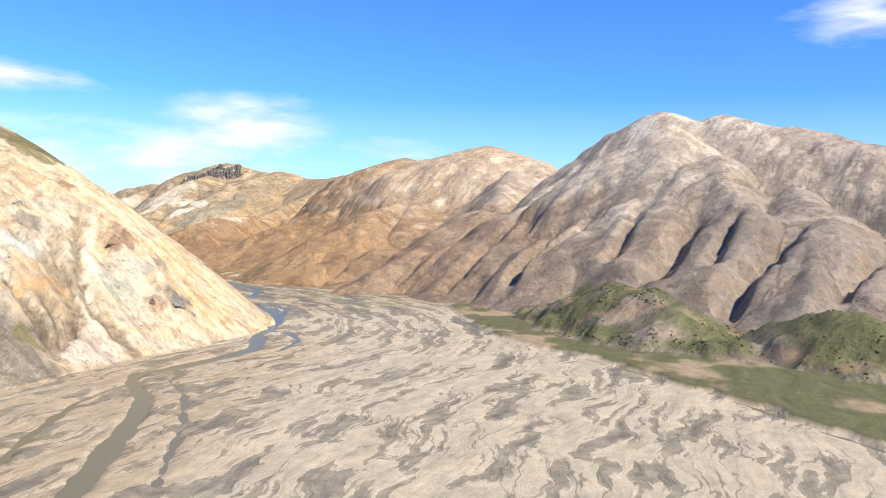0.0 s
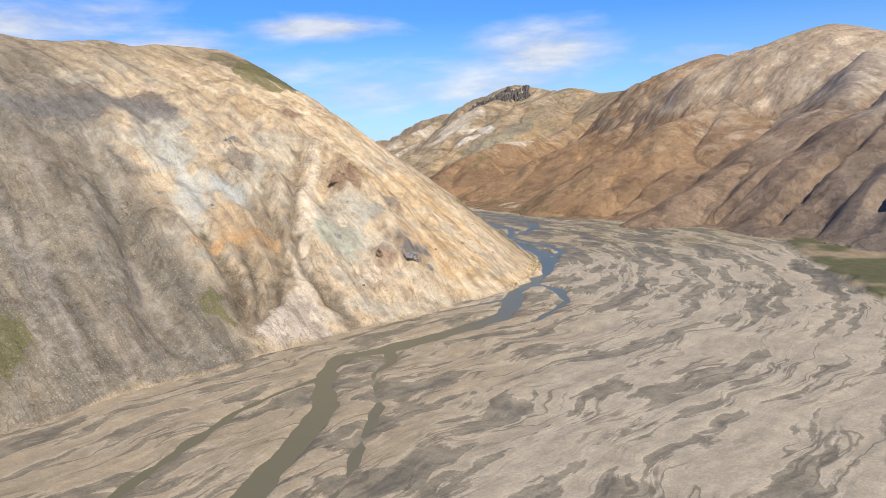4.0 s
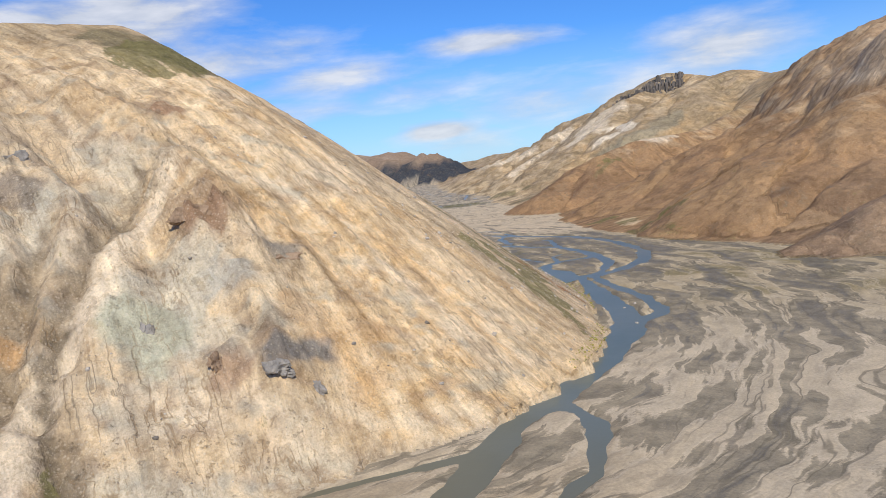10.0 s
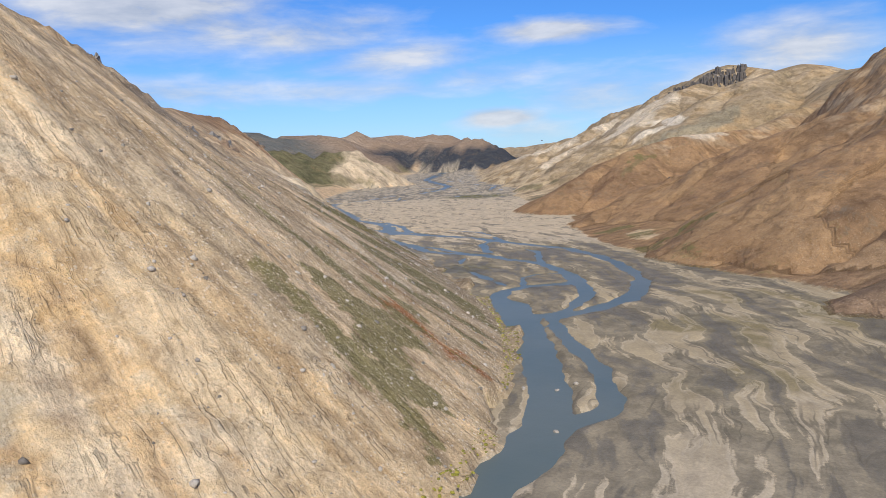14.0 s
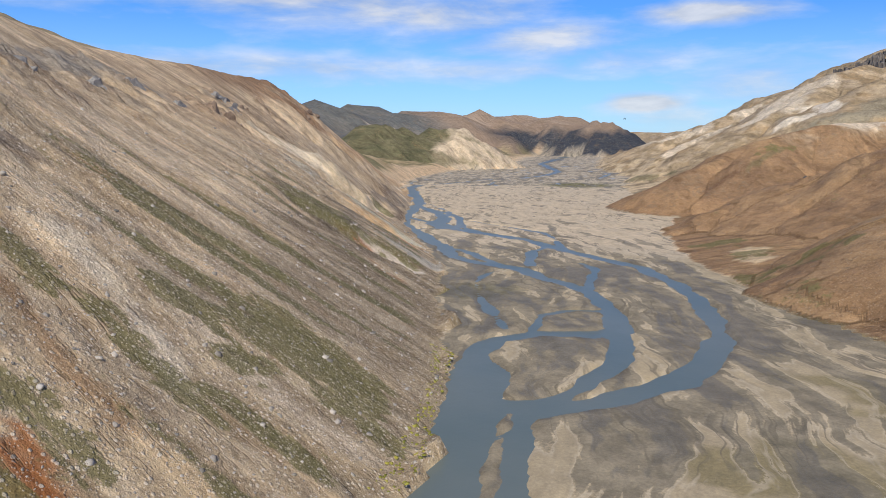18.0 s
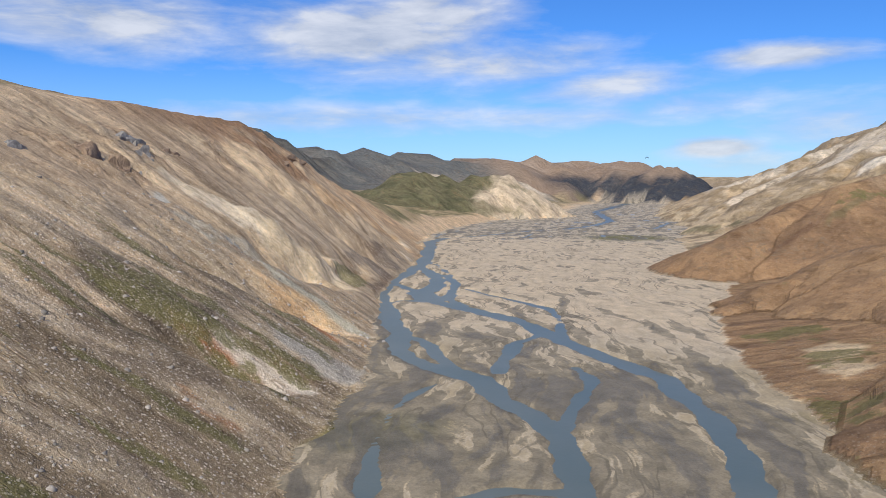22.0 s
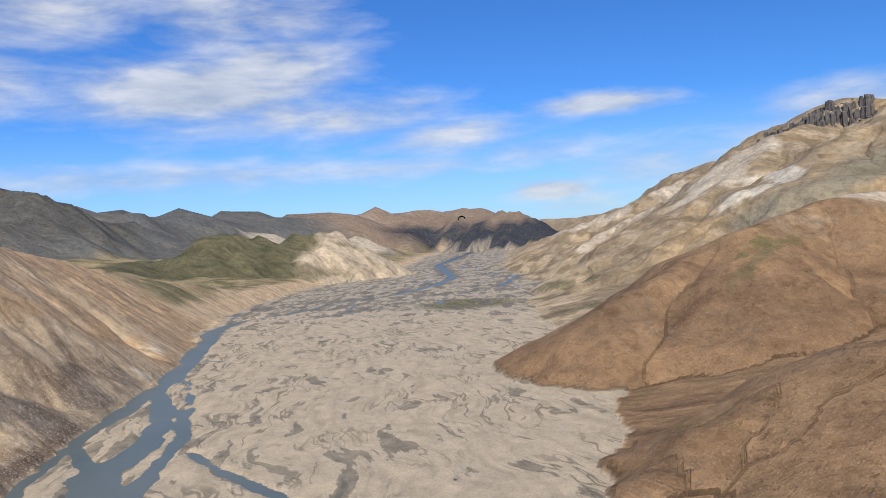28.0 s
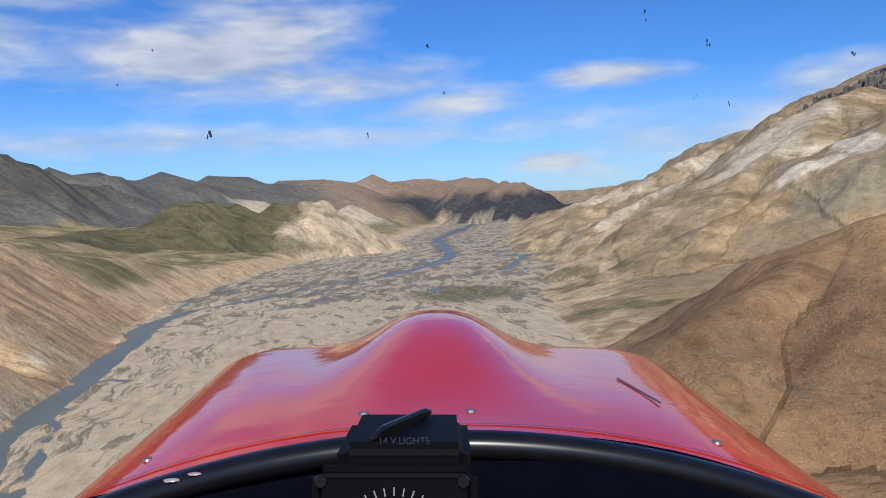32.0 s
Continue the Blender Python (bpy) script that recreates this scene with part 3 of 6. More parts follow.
    bed = bed * (1 - step(-0.2, 0.6, wet)) - 1.5 * step(-0.25, 0.7, wet)
    jx, jy = 5 * perlin(x / 18, y / 18, 77), 5 * perlin(x / 18, y / 18, 78)
    bench = inside(x + jx, y + jy, BENCH) & floor
    bed = np.where(bench, 2.2 + 0.5 * fbm(x / 25, y / 25, 79, 3), bed)
    height = np.where(floor & (hill < 0.5), bed, np.maximum(height + np.where(floor, 0, 0.3), bed))
    return height, dict(floor=floor, left=left, d=d, s=s, u=u, sl=lf[:, 1], dl=lf[:, 0], sr=rt[:, 1], dr=rt[:, 0], ribs=ribs, rills=rills,
                        rough=rough, on_spur=on_spur, spur_s=spur_s, spur_d=spur_d, bars=bars, fine=fine, bench=bench, early=early, wet=wet, hill=hill, beyond=beyond, top=top)


def spread(*legs, grow=1.07, reach=5600):
    """Grid lines: (from, to, gap) legs, then ever wider gaps out to reach on both sides."""
    lines = np.unique(np.concatenate([np.arange(a, b, g) for a, b, g in legs]).round(2))
    up, gap = [lines[-1]], legs[-1][2]
    while up[-1] < reach:
        gap = min(gap * grow, 60)
        up.append(up[-1] + gap)
    down, gap = [lines[0]], legs[0][2]
    while down[-1] > -reach:
        gap = min(gap * grow, 90)
        down.append(down[-1] - gap)
    return np.r_[down[:0:-1], lines, up[1:]]


GRID_U = spread((-420, -190, 2.7), (-190, 200, 1.8), (200, 420, 3.0), (420, 720, 5.0))
GRID_V = spread((180, 480, 3.0), (480, 1300, 2.0), (1300, 1800, 4.0), (1800, 2250, 7.5))
gu, gv = np.meshgrid(GRID_U, GRID_V)
gx = (gu * AXIS_U[0] + gv * AXIS_V[0]).ravel()
gy = (gu * AXIS_U[1] + gv * AXIS_V[1]).ravel()
gz, info = terrain(gx, gy)


# ---------------------------------------------------------------- colours of the ground
def blend(base, other, mask):
    return base + (np.asarray(other, float) - base) * np.clip(mask, 0, 1)[:, None]


BLUE_SPOTS = [(-300, 457, 15), (-313, 469, 13), (-264, 459, 13), (-217, 484, 13), (-214, 496, 12), (-216, 506, 8), (-272, 447, 9), (-487, 854, 9),
              (-479, 863, 9), (-502, 884, 9), (-474, 892, 7), (-266, 482, 9), (-258, 481, 7)]
DARK_SPOTS = [(-325, 477, 12), (-345, 452, 12), (-616, 1015, 13), (-608, 992, 11), (-650, 1045, 14),
              (-690, 1072, 14), (-300, 655, 14), (-285, 672, 10), (-271, 484, 6), (-421, 850, 9), (-391, 837, 10), (-404, 846, 8), (-380, 820, 10)]
ORANGE_SPOTS = [(-253, 446, 8), (-245, 440, 8), (-260, 452, 6), (-226, 526, 7), (-184, 521, 8), (-169, 521, 7), (-247, 525, 7), (-444, 896, 8), (-450, 890, 7),
                (-377, 834, 8), (-176, 530, 7)]
MOSS_SPOTS = [(-312, 569, 20), (-226, 400, 8), (-195, 448, 5), (-188, 652, 9), (-193, 645, 7), (-180, 639, 10), (-171, 632, 10), (-168, 640, 7), (-245, 727, 8),
              (-237, 734, 9), (-230, 736, 7), (-242, 704, 6), (-228, 709, 8), (-198, 644, 6), (-550, 964, 10), (-437, 1323, 9), (-428, 1336, 8), (-445, 1310, 6),
              (-262, 312, 20), (-285, 290, 28), (-270, 975, 14), (-240, 985, 14), (-295, 1025, 12), (-330, 1060, 12)]
RUST_SPOTS = [(-197, 663, 3.5), (-194, 665, 3.5), (-191, 668, 3.5), (-187, 671, 3), (-184, 674, 3), (-372, 832, 5), (-377, 847, 5), (-373, 856, 5), (-368, 840, 4),
              (-330, 815, 6), (-417, 884, 6)]
PALE_SPOTS = [(-535, 872, 7), (-535, 882, 8), (-533, 893, 9), (-530, 905, 9), (-529, 916, 9), (-528, 930, 9), (-540, 945, 8), (-552, 958, 7), (250, 922, 22),
              (-705, 1100, 9), (-770, 1126, 9), (-395, 860, 6), (-374, 846, 4), (-690, 1850, 42), (-672, 1800, 38), (-690, 1760, 26), (-720, 1830, 30),
              (-670, 1910, 36), (-790, 1965, 42), (-762, 1989, 36), (-840, 1895, 26), (-900, 2110, 36), (-960, 2020, 34), (-1090, 2140, 36), (-1250, 2300, 40), (-412, 1408, 13), (-402, 1430, 14), (-395, 1448, 11)]


# Bands of one colour on the slopes: colour, strength, half-width, middle line.
SLOPE_BANDS = [
    ((0.62, 0.53, 0.39), 0.9, 5, [(-545, 860), (-538, 869), (-534, 887), (-526, 902)]), ((0.60, 0.49, 0.33), 0.9, 7, [(-524, 908), (-522, 918), (-527, 936), (-530, 950)]),
    ((0.42, 0.42, 0.38), 0.85, 5, [(-510, 849), (-495, 858), (-482, 872)]), ((0.43, 0.42, 0.33), 0.8, 4, [(-476, 877), (-462, 885), (-454, 901), (-440, 914)]),
    ((0.31, 0.125, 0.05), 0.9, 2, [(-380, 822), (-376, 834), (-372, 844), (-366, 852)]), ((0.54, 0.49, 0.41), 0.9, 3, [(-379, 836), (-369, 848), (-365, 856)]),
    ((0.15, 0.105, 0.075), 0.75, 5, [(-560, 985), (-600, 1018), (-617, 1030)]), ((0.15, 0.105, 0.075), 0.75, 4, [(-652, 1033), (-690, 1068)]),
    ((0.24, 0.145, 0.085), 0.85, 8, [(-695, 951), (-710, 978), (-713, 998)]), ((0.35, 0.33, 0.29), 0.85, 8, [(-392, 862), (-385, 868), (-381, 883)]),
    ((0.47, 0.31, 0.165), 0.7, 6, [(-448, 880), (-440, 893), (-425, 905)]), ((0.13, 0.105, 0.075), 0.8, 11, [(-393, 808), (-388, 824)]), ((0.14, 0.11, 0.075), 0.75, 9, [(-362, 800), (-372, 814)]), ((0.15, 0.115, 0.08), 0.7, 6, [(-345, 806), (-352, 822)]),
    ((0.44, 0.29, 0.155), 0.7, 9, [(-709, 1020), (-727, 1074), (-770, 1120)]),
]
SPUR_BANDS = [
    ((0.38, 0.385, 0.35), 0.75, 6, [(-301, 459), (-280, 450), (-266, 435)]), ((0.40, 0.41, 0.38), 0.9, 5, [(-268, 461), (-260, 463)]),
    ((0.37, 0.375, 0.28), 0.85, 8, [(-220, 482), (-209, 486)]), ((0.61, 0.51, 0.37), 0.9, 4, [(-248, 523), (-237, 493), (-225, 470), (-216, 452), (-205, 440)]),
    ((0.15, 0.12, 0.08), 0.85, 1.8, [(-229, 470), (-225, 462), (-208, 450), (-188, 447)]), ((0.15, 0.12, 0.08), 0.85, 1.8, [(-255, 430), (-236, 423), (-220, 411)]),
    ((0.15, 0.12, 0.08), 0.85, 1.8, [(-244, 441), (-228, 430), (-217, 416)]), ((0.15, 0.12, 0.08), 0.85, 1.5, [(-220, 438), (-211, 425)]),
    ((0.46, 0.28, 0.12), 0.85, 3, [(-248, 419), (-246, 439), (-235, 458)]), ((0.16, 0.15, 0.14), 0.85, 7, [(-351, 411), (-340, 440), (-328, 471), (-316, 478)]),
    ((0.13, 0.115, 0.07), 0.85, 11, [(-341, 563), (-320, 573), (-305, 585)]), ((0.17, 0.165, 0.16), 0.9, 2.6, [(-181, 500), (-179, 506)]),
    ((0.17, 0.165, 0.16), 0.9, 2.4, [(-179, 511), (-177, 516)]), ((0.22, 0.20, 0.17), 0.85, 3.4, [(-206, 527), (-202, 531)]), ((0.24, 0.15, 0.095), 0.85, 4, [(-277, 542), (-273, 546)]),
    ((0.24, 0.15, 0.095), 0.85, 4, [(-226, 512), (-220, 519)]), ((0.34, 0.33, 0.29), 0.85, 4, [(-208, 506), (-203, 512)]), ((0.30, 0.20, 0.13), 0.8, 3, [(-190, 490), (-186, 494)]),
]
SCREE_BANDS = [
    ((0.33, 0.135, 0.05), 0.9, 1.6, [(-201, 667), (-195, 669), (-188, 668), (-176, 679)]), ((0.34, 0.215, 0.115), 0.75, 2, [(-231, 670), (-214, 676), (-206, 681)]),
    ((0.53, 0.46, 0.36), 0.8, 2.6, [(-252, 684), (-241, 688), (-230, 693), (-216, 694)]), ((0.52, 0.43, 0.32), 0.8, 2.6, [(-246, 700), (-230, 707), (-217, 715), (-209, 726)]),
    ((0.36, 0.24, 0.13), 0.8, 3, [(-296, 698), (-290, 702)]), ((0.25, 0.23, 0.20), 0.75, 8, [(-437, 730), (-465, 745), (-482, 775)]), ((0.25, 0.23, 0.20), 0.75, 7, [(-380, 690), (-410, 712), (-437, 730)]),
]
RIGHT_BANDS = [
    ((0.52, 0.41, 0.265), 0.9, 10, [(-848, 1578), (-800, 1600), (-748, 1608)]), ((0.52, 0.41, 0.265), 0.9, 9, [(-709, 1474), (-685, 1527)]), ((0.50, 0.39, 0.25), 0.9, 9, [(-608, 1350), (-560, 1320)]),
    ((0.13, 0.12, 0.065), 0.8, 8, [(-643, 1420), (-625, 1431), (-600, 1440)]), ((0.15, 0.135, 0.075), 0.8, 9, [(-788, 1581), (-740, 1570), (-700, 1552)]),
    ((0.14, 0.12, 0.062), 0.7, 3.5, [(-440, 1282), (-433, 1300), (-432, 1329)]), ((0.62, 0.56, 0.46), 0.9, 14, [(-624, 1786), (-590, 1740), (-551, 1699)]), ((0.60, 0.54, 0.44), 0.85, 11, [(-608, 1678), (-575, 1690)]),
    ((0.24, 0.215, 0.155), 0.85, 22, [(-575, 1640), (-507, 1657), (-480, 1720)]), ((0.15, 0.09, 0.055), 0.75, 3, [(-458, 1244), (-445, 1272), (-441, 1287)]),
    ((0.56, 0.48, 0.37), 0.8, 14, [(-859, 1885), (-876, 1805)]),
]
MOSS_BANDS = [
    (5, [(-250, 726), (-237, 728), (-227, 733)]), (3.5, [(-230, 686), (-220, 691), (-211, 697)]), (3, [(-243, 674), (-233, 677)]), (3.5, [(-207, 666), (-205, 670), (-197, 674)]),
    (3, [(-202, 640), (-192, 644)]), (4, [(-252, 717), (-240, 716), (-229, 724), (-213, 734)]), (5, [(-178, 628), (-165, 631)]), (4, [(-196, 621), (-173, 630), (-155, 631)]),
    (5, [(-565, 978), (-556, 961)]), (4, [(-372, 834), (-366, 842)]), (6, [(-400, 822), (-398, 836)]),
]


def band_mask(x, y, pts, half, seed):
    """How far a place lies inside a ragged band along a line."""
    out = np.zeros(len(x))
    p = np.array(pts, float)
    at = np.where((x > p[:, 0].min() - 3 * half) & (x < p[:, 0].max() + 3 * half) & (y > p[:, 1].min() - 3 * half) & (y < p[:, 1].max() + 3 * half))[0]
    if len(at) == 0:
        return out
    bx, by = x[at], y[at]
    wx, wy = bx + 0.6 * half * fbm(bx / (1.6 * half), by / (1.6 * half), seed, 3, 0.6), by + 0.6 * half * fbm(bx / (1.6 * half) + 9, by / (1.6 * half), seed + 4, 3, 0.6)
    best = np.full(len(at), 1e9)
    for (x0, y0), (x1, y1) in zip(p[:-1], p[1:]):
        vx, vy = x1 - x0, y1 - y0
        t = np.clip(((wx - x0) * vx + (wy - y0) * vy) / (vx * vx + vy * vy), 0, 1)
        best = np.minimum(best, np.hypot(wx - x0 - t * vx, wy - y0 - t * vy))
    out[at] = step(1.35, 0.65, best / half)
    return out


def spots(x, y, some, seed):
    warp_x = x + 7 * fbm(x / 20, y / 20, seed, 4, 0.65)
    warp_y = y + 7 * fbm(x / 20 + 31, y / 20, seed + 5, 4, 0.65)
    out = np.zeros(len(x))
    for sx, sy, r in some:
        out = np.maximum(out, step(1.15, 0.75, np.hypot(warp_x - sx, warp_y - sy) / r))
    return out


def ground_colour(x, y, z, k):
    s, d, u = k["s"], k["d"], k["u"]
    patch = fbm(x / 60, y / 60 + z / 40, 83, 4)
    patch2 = fbm(x / 35 + 40, y / 35 + z / 25, 87, 4)
    patch3 = fbm(x / 90 - 13, y / 90 + z / 50, 91, 3)
    n = len(x)
    band = fbm((s + 0.2 * d * np.sin(s / 170) + 2.5 * perlin(x / 14, y / 14, 331)) / 15, d / 220, 333, 3, 0.6)
    band2 = fbm((s + 0.2 * d * np.sin(s / 170)) / 7, d / 90, 337, 3, 0.6)
    # left side: pale rhyolite spur, then grey-tan scree, then orange toe
    sl = k["sl"]
    lc = np.tile(np.array((0.58, 0.45, 0.285)), (n, 1))
    lc = blend(lc, (0.52, 0.385, 0.225), step(-0.1, 0.45, patch + 0.25 * band) * 0.6)
    lc = blend(lc, (0.59, 0.495, 0.365), step(0.1, 0.5, patch2 - 0.4 * patch) * 0.7)
    lc = blend(lc, (0.43, 0.40, 0.31), step(0.3, 0.6, patch2 + 0.2 * patch3) * step(1190, 1130, sl) * 0.55)
    lc = blend(lc, (0.30, 0.23, 0.165), step(0.42, 0.7, -patch2 + 0.25 * band2) * 0.45)
    lines = step(0.12, 0.4, band2 + 0.2 * patch)
    lc = blend(lc, (0.44, 0.29, 0.14), lines * step(1090, 1150, sl) * 0.6)
    lc = blend(lc, (0.60, 0.49, 0.345), step(0.12, 0.4, -band2 + 0.2 * patch2) * step(1090, 1150, sl) * 0.55)
    scab = fbm(x / 10, y / 10 + z / 8, 351, 4, 0.6)
    young = step(1260, 1180, sl)
    lc = blend(lc, (0.27, 0.185, 0.12), young * step(0.42, 0.62, scab + 0.25 * patch2) * 0.5)
    lc = blend(lc, (0.62, 0.53, 0.39), young * step(0.35, 0.55, -scab + 0.3 * patch) * 0.4)
    lc = blend(lc, (0.33, 0.32, 0.27), young * step(0.5, 0.65, fbm(x / 13 + 7, y / 13 + z / 9, 353, 4, 0.6) + 0.3 * patch3) * 0.6)
    lc = lc * (1 - 0.15 * step(1170, 1080, sl))[:, None]          # duller along the near end of the spur
    dim = step(8, -14, y - 404 - 0.38 * (-x - 220) + 9 * patch2) * step(-120, -160, x)          # the spur's greyer, darker flank
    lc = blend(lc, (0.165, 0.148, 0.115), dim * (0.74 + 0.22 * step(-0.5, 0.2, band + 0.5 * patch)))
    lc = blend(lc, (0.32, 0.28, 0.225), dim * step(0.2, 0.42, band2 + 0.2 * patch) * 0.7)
    lc = blend(lc, (0.30, 0.235, 0.15), step(0.78, 0.97, u + 0.08 * patch2) * step(1300, 1200, sl) * 0.8)
    sc = step(1215, 1300, sl + 30 * patch)
    lc = blend(lc, (0.41, 0.315, 0.205), sc * 0.92)
    lc = blend(lc, (0.53, 0.425, 0.295), sc * step(0.02, 0.2, band) * 0.9)
    lc = blend(lc, (0.27, 0.24, 0.19), sc * step(0.15, 0.4, -band + 0.3 * patch2) * step(0.75, 0.4, u) * 0.45)
    lc = blend(lc, (0.46, 0.335, 0.205), sc * step(0.25, 0.55, band2 + 0.4 * patch) * 0.5)
    lc = blend(lc, (0.24, 0.19, 0.135), sc * step(0.35, 0.7, -band2 + 0.4 * patch2) * 0.3)
    toe = step(2000, 2120, sl + 60 * patch)
    warm = step(1500, 1660, sl + 60 * patch) * step(0.40, 0.62, u + 0.12 * patch)
    lc = blend(lc, (0.43, 0.325, 0.215), warm * 0.85)
    lc = blend(lc, (0.56, 0.44, 0.29), warm * step(0.12, 0.4, patch2 + 0.4 * band) * 0.7)
    lc = blend(lc, (0.41, 0.325, 0.225), step(1780, 1860, sl) * (1 - warm) * 0.7)
    lc = blend(lc, (0.235, 0.165, 0.105), step(1640, 1760, sl) * step(0.2, 0.45, -band + 0.3 * patch2) * 0.6)
    lc = blend(lc, (0.20, 0.115, 0.065), step(1760, 1900, sl) * step(2080, 2000, sl) * step(0.78, 0.9, u + 0.08 * band) * 0.8)
    lc = blend(lc, (0.25, 0.20, 0.14), step(1420, 1520, sl) * step(1780, 1700, sl) * step(0.2, 0.5, -band2 + 0.5 * patch2) * step(0.6, 0.3, u) * 0.75)
    lc = blend(lc, (0.49, 0.335, 0.195), toe * 0.85)
    lc = blend(lc, (0.58, 0.47, 0.32), toe * step(0.1, 0.45, patch2 + 0.3 * band) * 0.75)
    lc = blend(lc, (0.17, 0.125, 0.09), toe * step(0.35, 0.7, -band + 0.3 * patch) * step(0.85, 0.6, u) * 0.55)
    green = step(1250, 1320, sl) * step(1690, 1620, sl) * step(0.15, 0.4, -band + 0.3 * patch) * step(0.55, 0.3, u + 0.1 * patch2) * step(0.02, 0.06, u) * 0.75
    green = np.maximum(green, step(900, 780, sl) * step(0.0, 0.6, patch) * step(0.5, 0.2, u))
    lc = blend(lc, (0.235, 0.195, 0.12), step(0, 60, k["beyond"]) * (0.6 + 0.35 * step(-0.3, 0.3, patch3)))
    shelf = step(2250, 2330, sl)
    lc = blend(lc, (0.56, 0.42, 0.27), shelf * 0.85)
    lc = blend(lc, (0.145, 0.135, 0.065), shelf * step(22, 40, d + 14 * patch) * (0.55 + 0.4 * step(-0.2, 0.3, patch2)))
    lc = blend(lc, (0.40, 0.395, 0.335), spots(x, y, BLUE_SPOTS, 301) * 0.6)
    lc = blend(lc, (0.47, 0.30, 0.145), spots(x, y, ORANGE_SPOTS, 303) * 0.45)
    lc = blend(lc, (0.17, 0.14, 0.115), spots(x, y, DARK_SPOTS, 305) * 0.75)
    lc = blend(lc, (0.61, 0.53, 0.40), spots(x, y, PALE_SPOTS, 307) * 0.9)
    lc = blend(lc, (0.36, 0.14, 0.05), spots(x, y, RUST_SPOTS, 309) * 0.85)
    lc = blend(lc, (0.19, 0.16, 0.13), k["rough"] * step(-0.4, 0.3, patch2 + band) * 0.5)
    lc = blend(lc, (0.26, 0.175, 0.11), k["rough"] * step(0.1, 0.5, patch - band2) * 0.6)
    lc = blend(lc, (0.25, 0.205, 0.14), step(1320, 1400, sl) * step(1680, 1600, sl) * step(0.3, 0.15, u + 0.08 * patch2) * 0.5)
    # brown streaks in the gullies; gully shade is put into this colour too
    stain_shade = np.clip(lines_relief(x, y, [(p, 1.0, 6.5) for p, _, _ in SPUR_GULLIES], 1) * 1.3, 0, 1)
    lc = blend(lc, (0.19, 0.15, 0.10), step(0.35, 0.9, stain_shade + 0.35 * scab) * 0.7)
    fan = spots(x, y, [(-206, 434, 9), (-203, 424, 10), (-197, 432, 9), (-200, 415, 8), (-196, 424, 9)], 315)
    lc = blend(lc, (0.50, 0.42, 0.335), fan * 0.9)
    lc = blend(lc, (0.205, 0.16, 0.105), step(1430, 1500, sl) * step(1660, 1600, sl) * step(0.42, 0.26, u + 0.1 * band) * step(0.22, -0.05, band) * 0.8)
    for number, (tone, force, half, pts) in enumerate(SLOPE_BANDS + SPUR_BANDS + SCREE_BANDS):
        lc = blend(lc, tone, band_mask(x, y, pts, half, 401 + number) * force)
    stony = np.clip(k["left"] * (0.15 + 0.85 * sc * (1 - toe)) * step(0.9, 0.3, u) + fan, 0, 1)
    # right side: brown and ochre spurs, pale grey crests
    sr = k["sr"]
    rib = fbm(np.where(k["on_spur"], k["spur_s"], s) / 16 + 0.15 * patch, np.where(k["on_spur"], k["spur_d"], d) / 120, 341, 3, 0.6)
    rc = np.tile(np.array((0.225, 0.17, 0.122)), (n, 1))
    rc = blend(rc, (0.285, 0.205, 0.13), step(-0.1, 0.5, patch + 0.4 * rib))
    rc = blend(rc, (0.165, 0.12, 0.09), step(0.1, 0.6, patch2 - 0.4 * rib) * 0.75)
    rc = blend(rc, (0.235, 0.185, 0.142), step(1400, 1250, sr) * 0.85)
    rc = blend(rc, (0.30, 0.225, 0.185), step(1400, 1250, sr) * step(150, 185, z + 12 * patch) * 0.9)
    pale = step(0.36, 0.66, z / 195 + 0.18 * patch3 + 0.08 * rib) * step(2200, 2000, sr) * (1 - 0.75 * step(1400, 1300, sr))
    pale = pale * (1 - 0.4 * step(1850, 2000, sr))
    rc = blend(rc, (0.42, 0.34, 0.25), pale * 0.8)
    rc = blend(rc, (0.55, 0.47, 0.365), pale * step(0.15, 0.55, patch2 + 0.3 * rib) * 0.8)
    ochre = step(1420, 1600, sr) * step(2480, 2320, sr + 60 * patch) * (1 - 0.8 * step(85, 125, z + 18 * patch3 + 8 * rib) * step(2150, 1950, sr))
    rc = blend(rc, (0.265, 0.165, 0.088), ochre * 0.88)
    rc = blend(rc, (0.315, 0.21, 0.115), ochre * step(0.0, 0.45, rib) * 0.55)
    rc = blend(rc, (0.14, 0.088, 0.055), ochre * step(0.15, 0.45, -rib + 0.4 * patch2) * 0.38)
    rc = blend(rc, (0.42, 0.33, 0.225), ochre * step(0.5, 0.75, z / 120 + 0.15 * patch3) * step(-0.1, 0.3, patch2) * 0.6)
    olive = step(2300, 2420, sr + 60 * patch)
    rc = blend(rc, (0.29, 0.225, 0.14), olive * 0.9)
    rc = blend(rc, (0.36, 0.255, 0.14), olive * step(0.0, 0.5, patch + 0.3 * rib) * 0.7)
    rc = blend(rc, (0.50, 0.41, 0.295), olive * step(0.0, 0.4, patch2 + 0.4 * rib) * step(2500, 2750, sr) * 0.5)
    rc = blend(rc, (0.19, 0.155, 0.10), olive * step(0.3, 0.6, -patch2 + 0.3 * rib) * 0.5)
    rc = blend(rc, (0.50, 0.40, 0.26), step(2250, 2400, sr) * step(0.12, 0.06, u + 0.04 * patch2) * step(-0.15, 0.15, patch2) * 0.85)
    fans = spots(x, y, [(-640, 1365, 20), (-600, 1338, 18), (-690, 1445, 20), (-675, 1470, 16), (-765, 1550, 24), (-745, 1580, 18), (-835, 1650, 24), (-300, 1035, 12), (-285, 1015, 10)], 317)
    rc = blend(rc, (0.53, 0.42, 0.275), fans * step(30, 12, z) * 0.85)
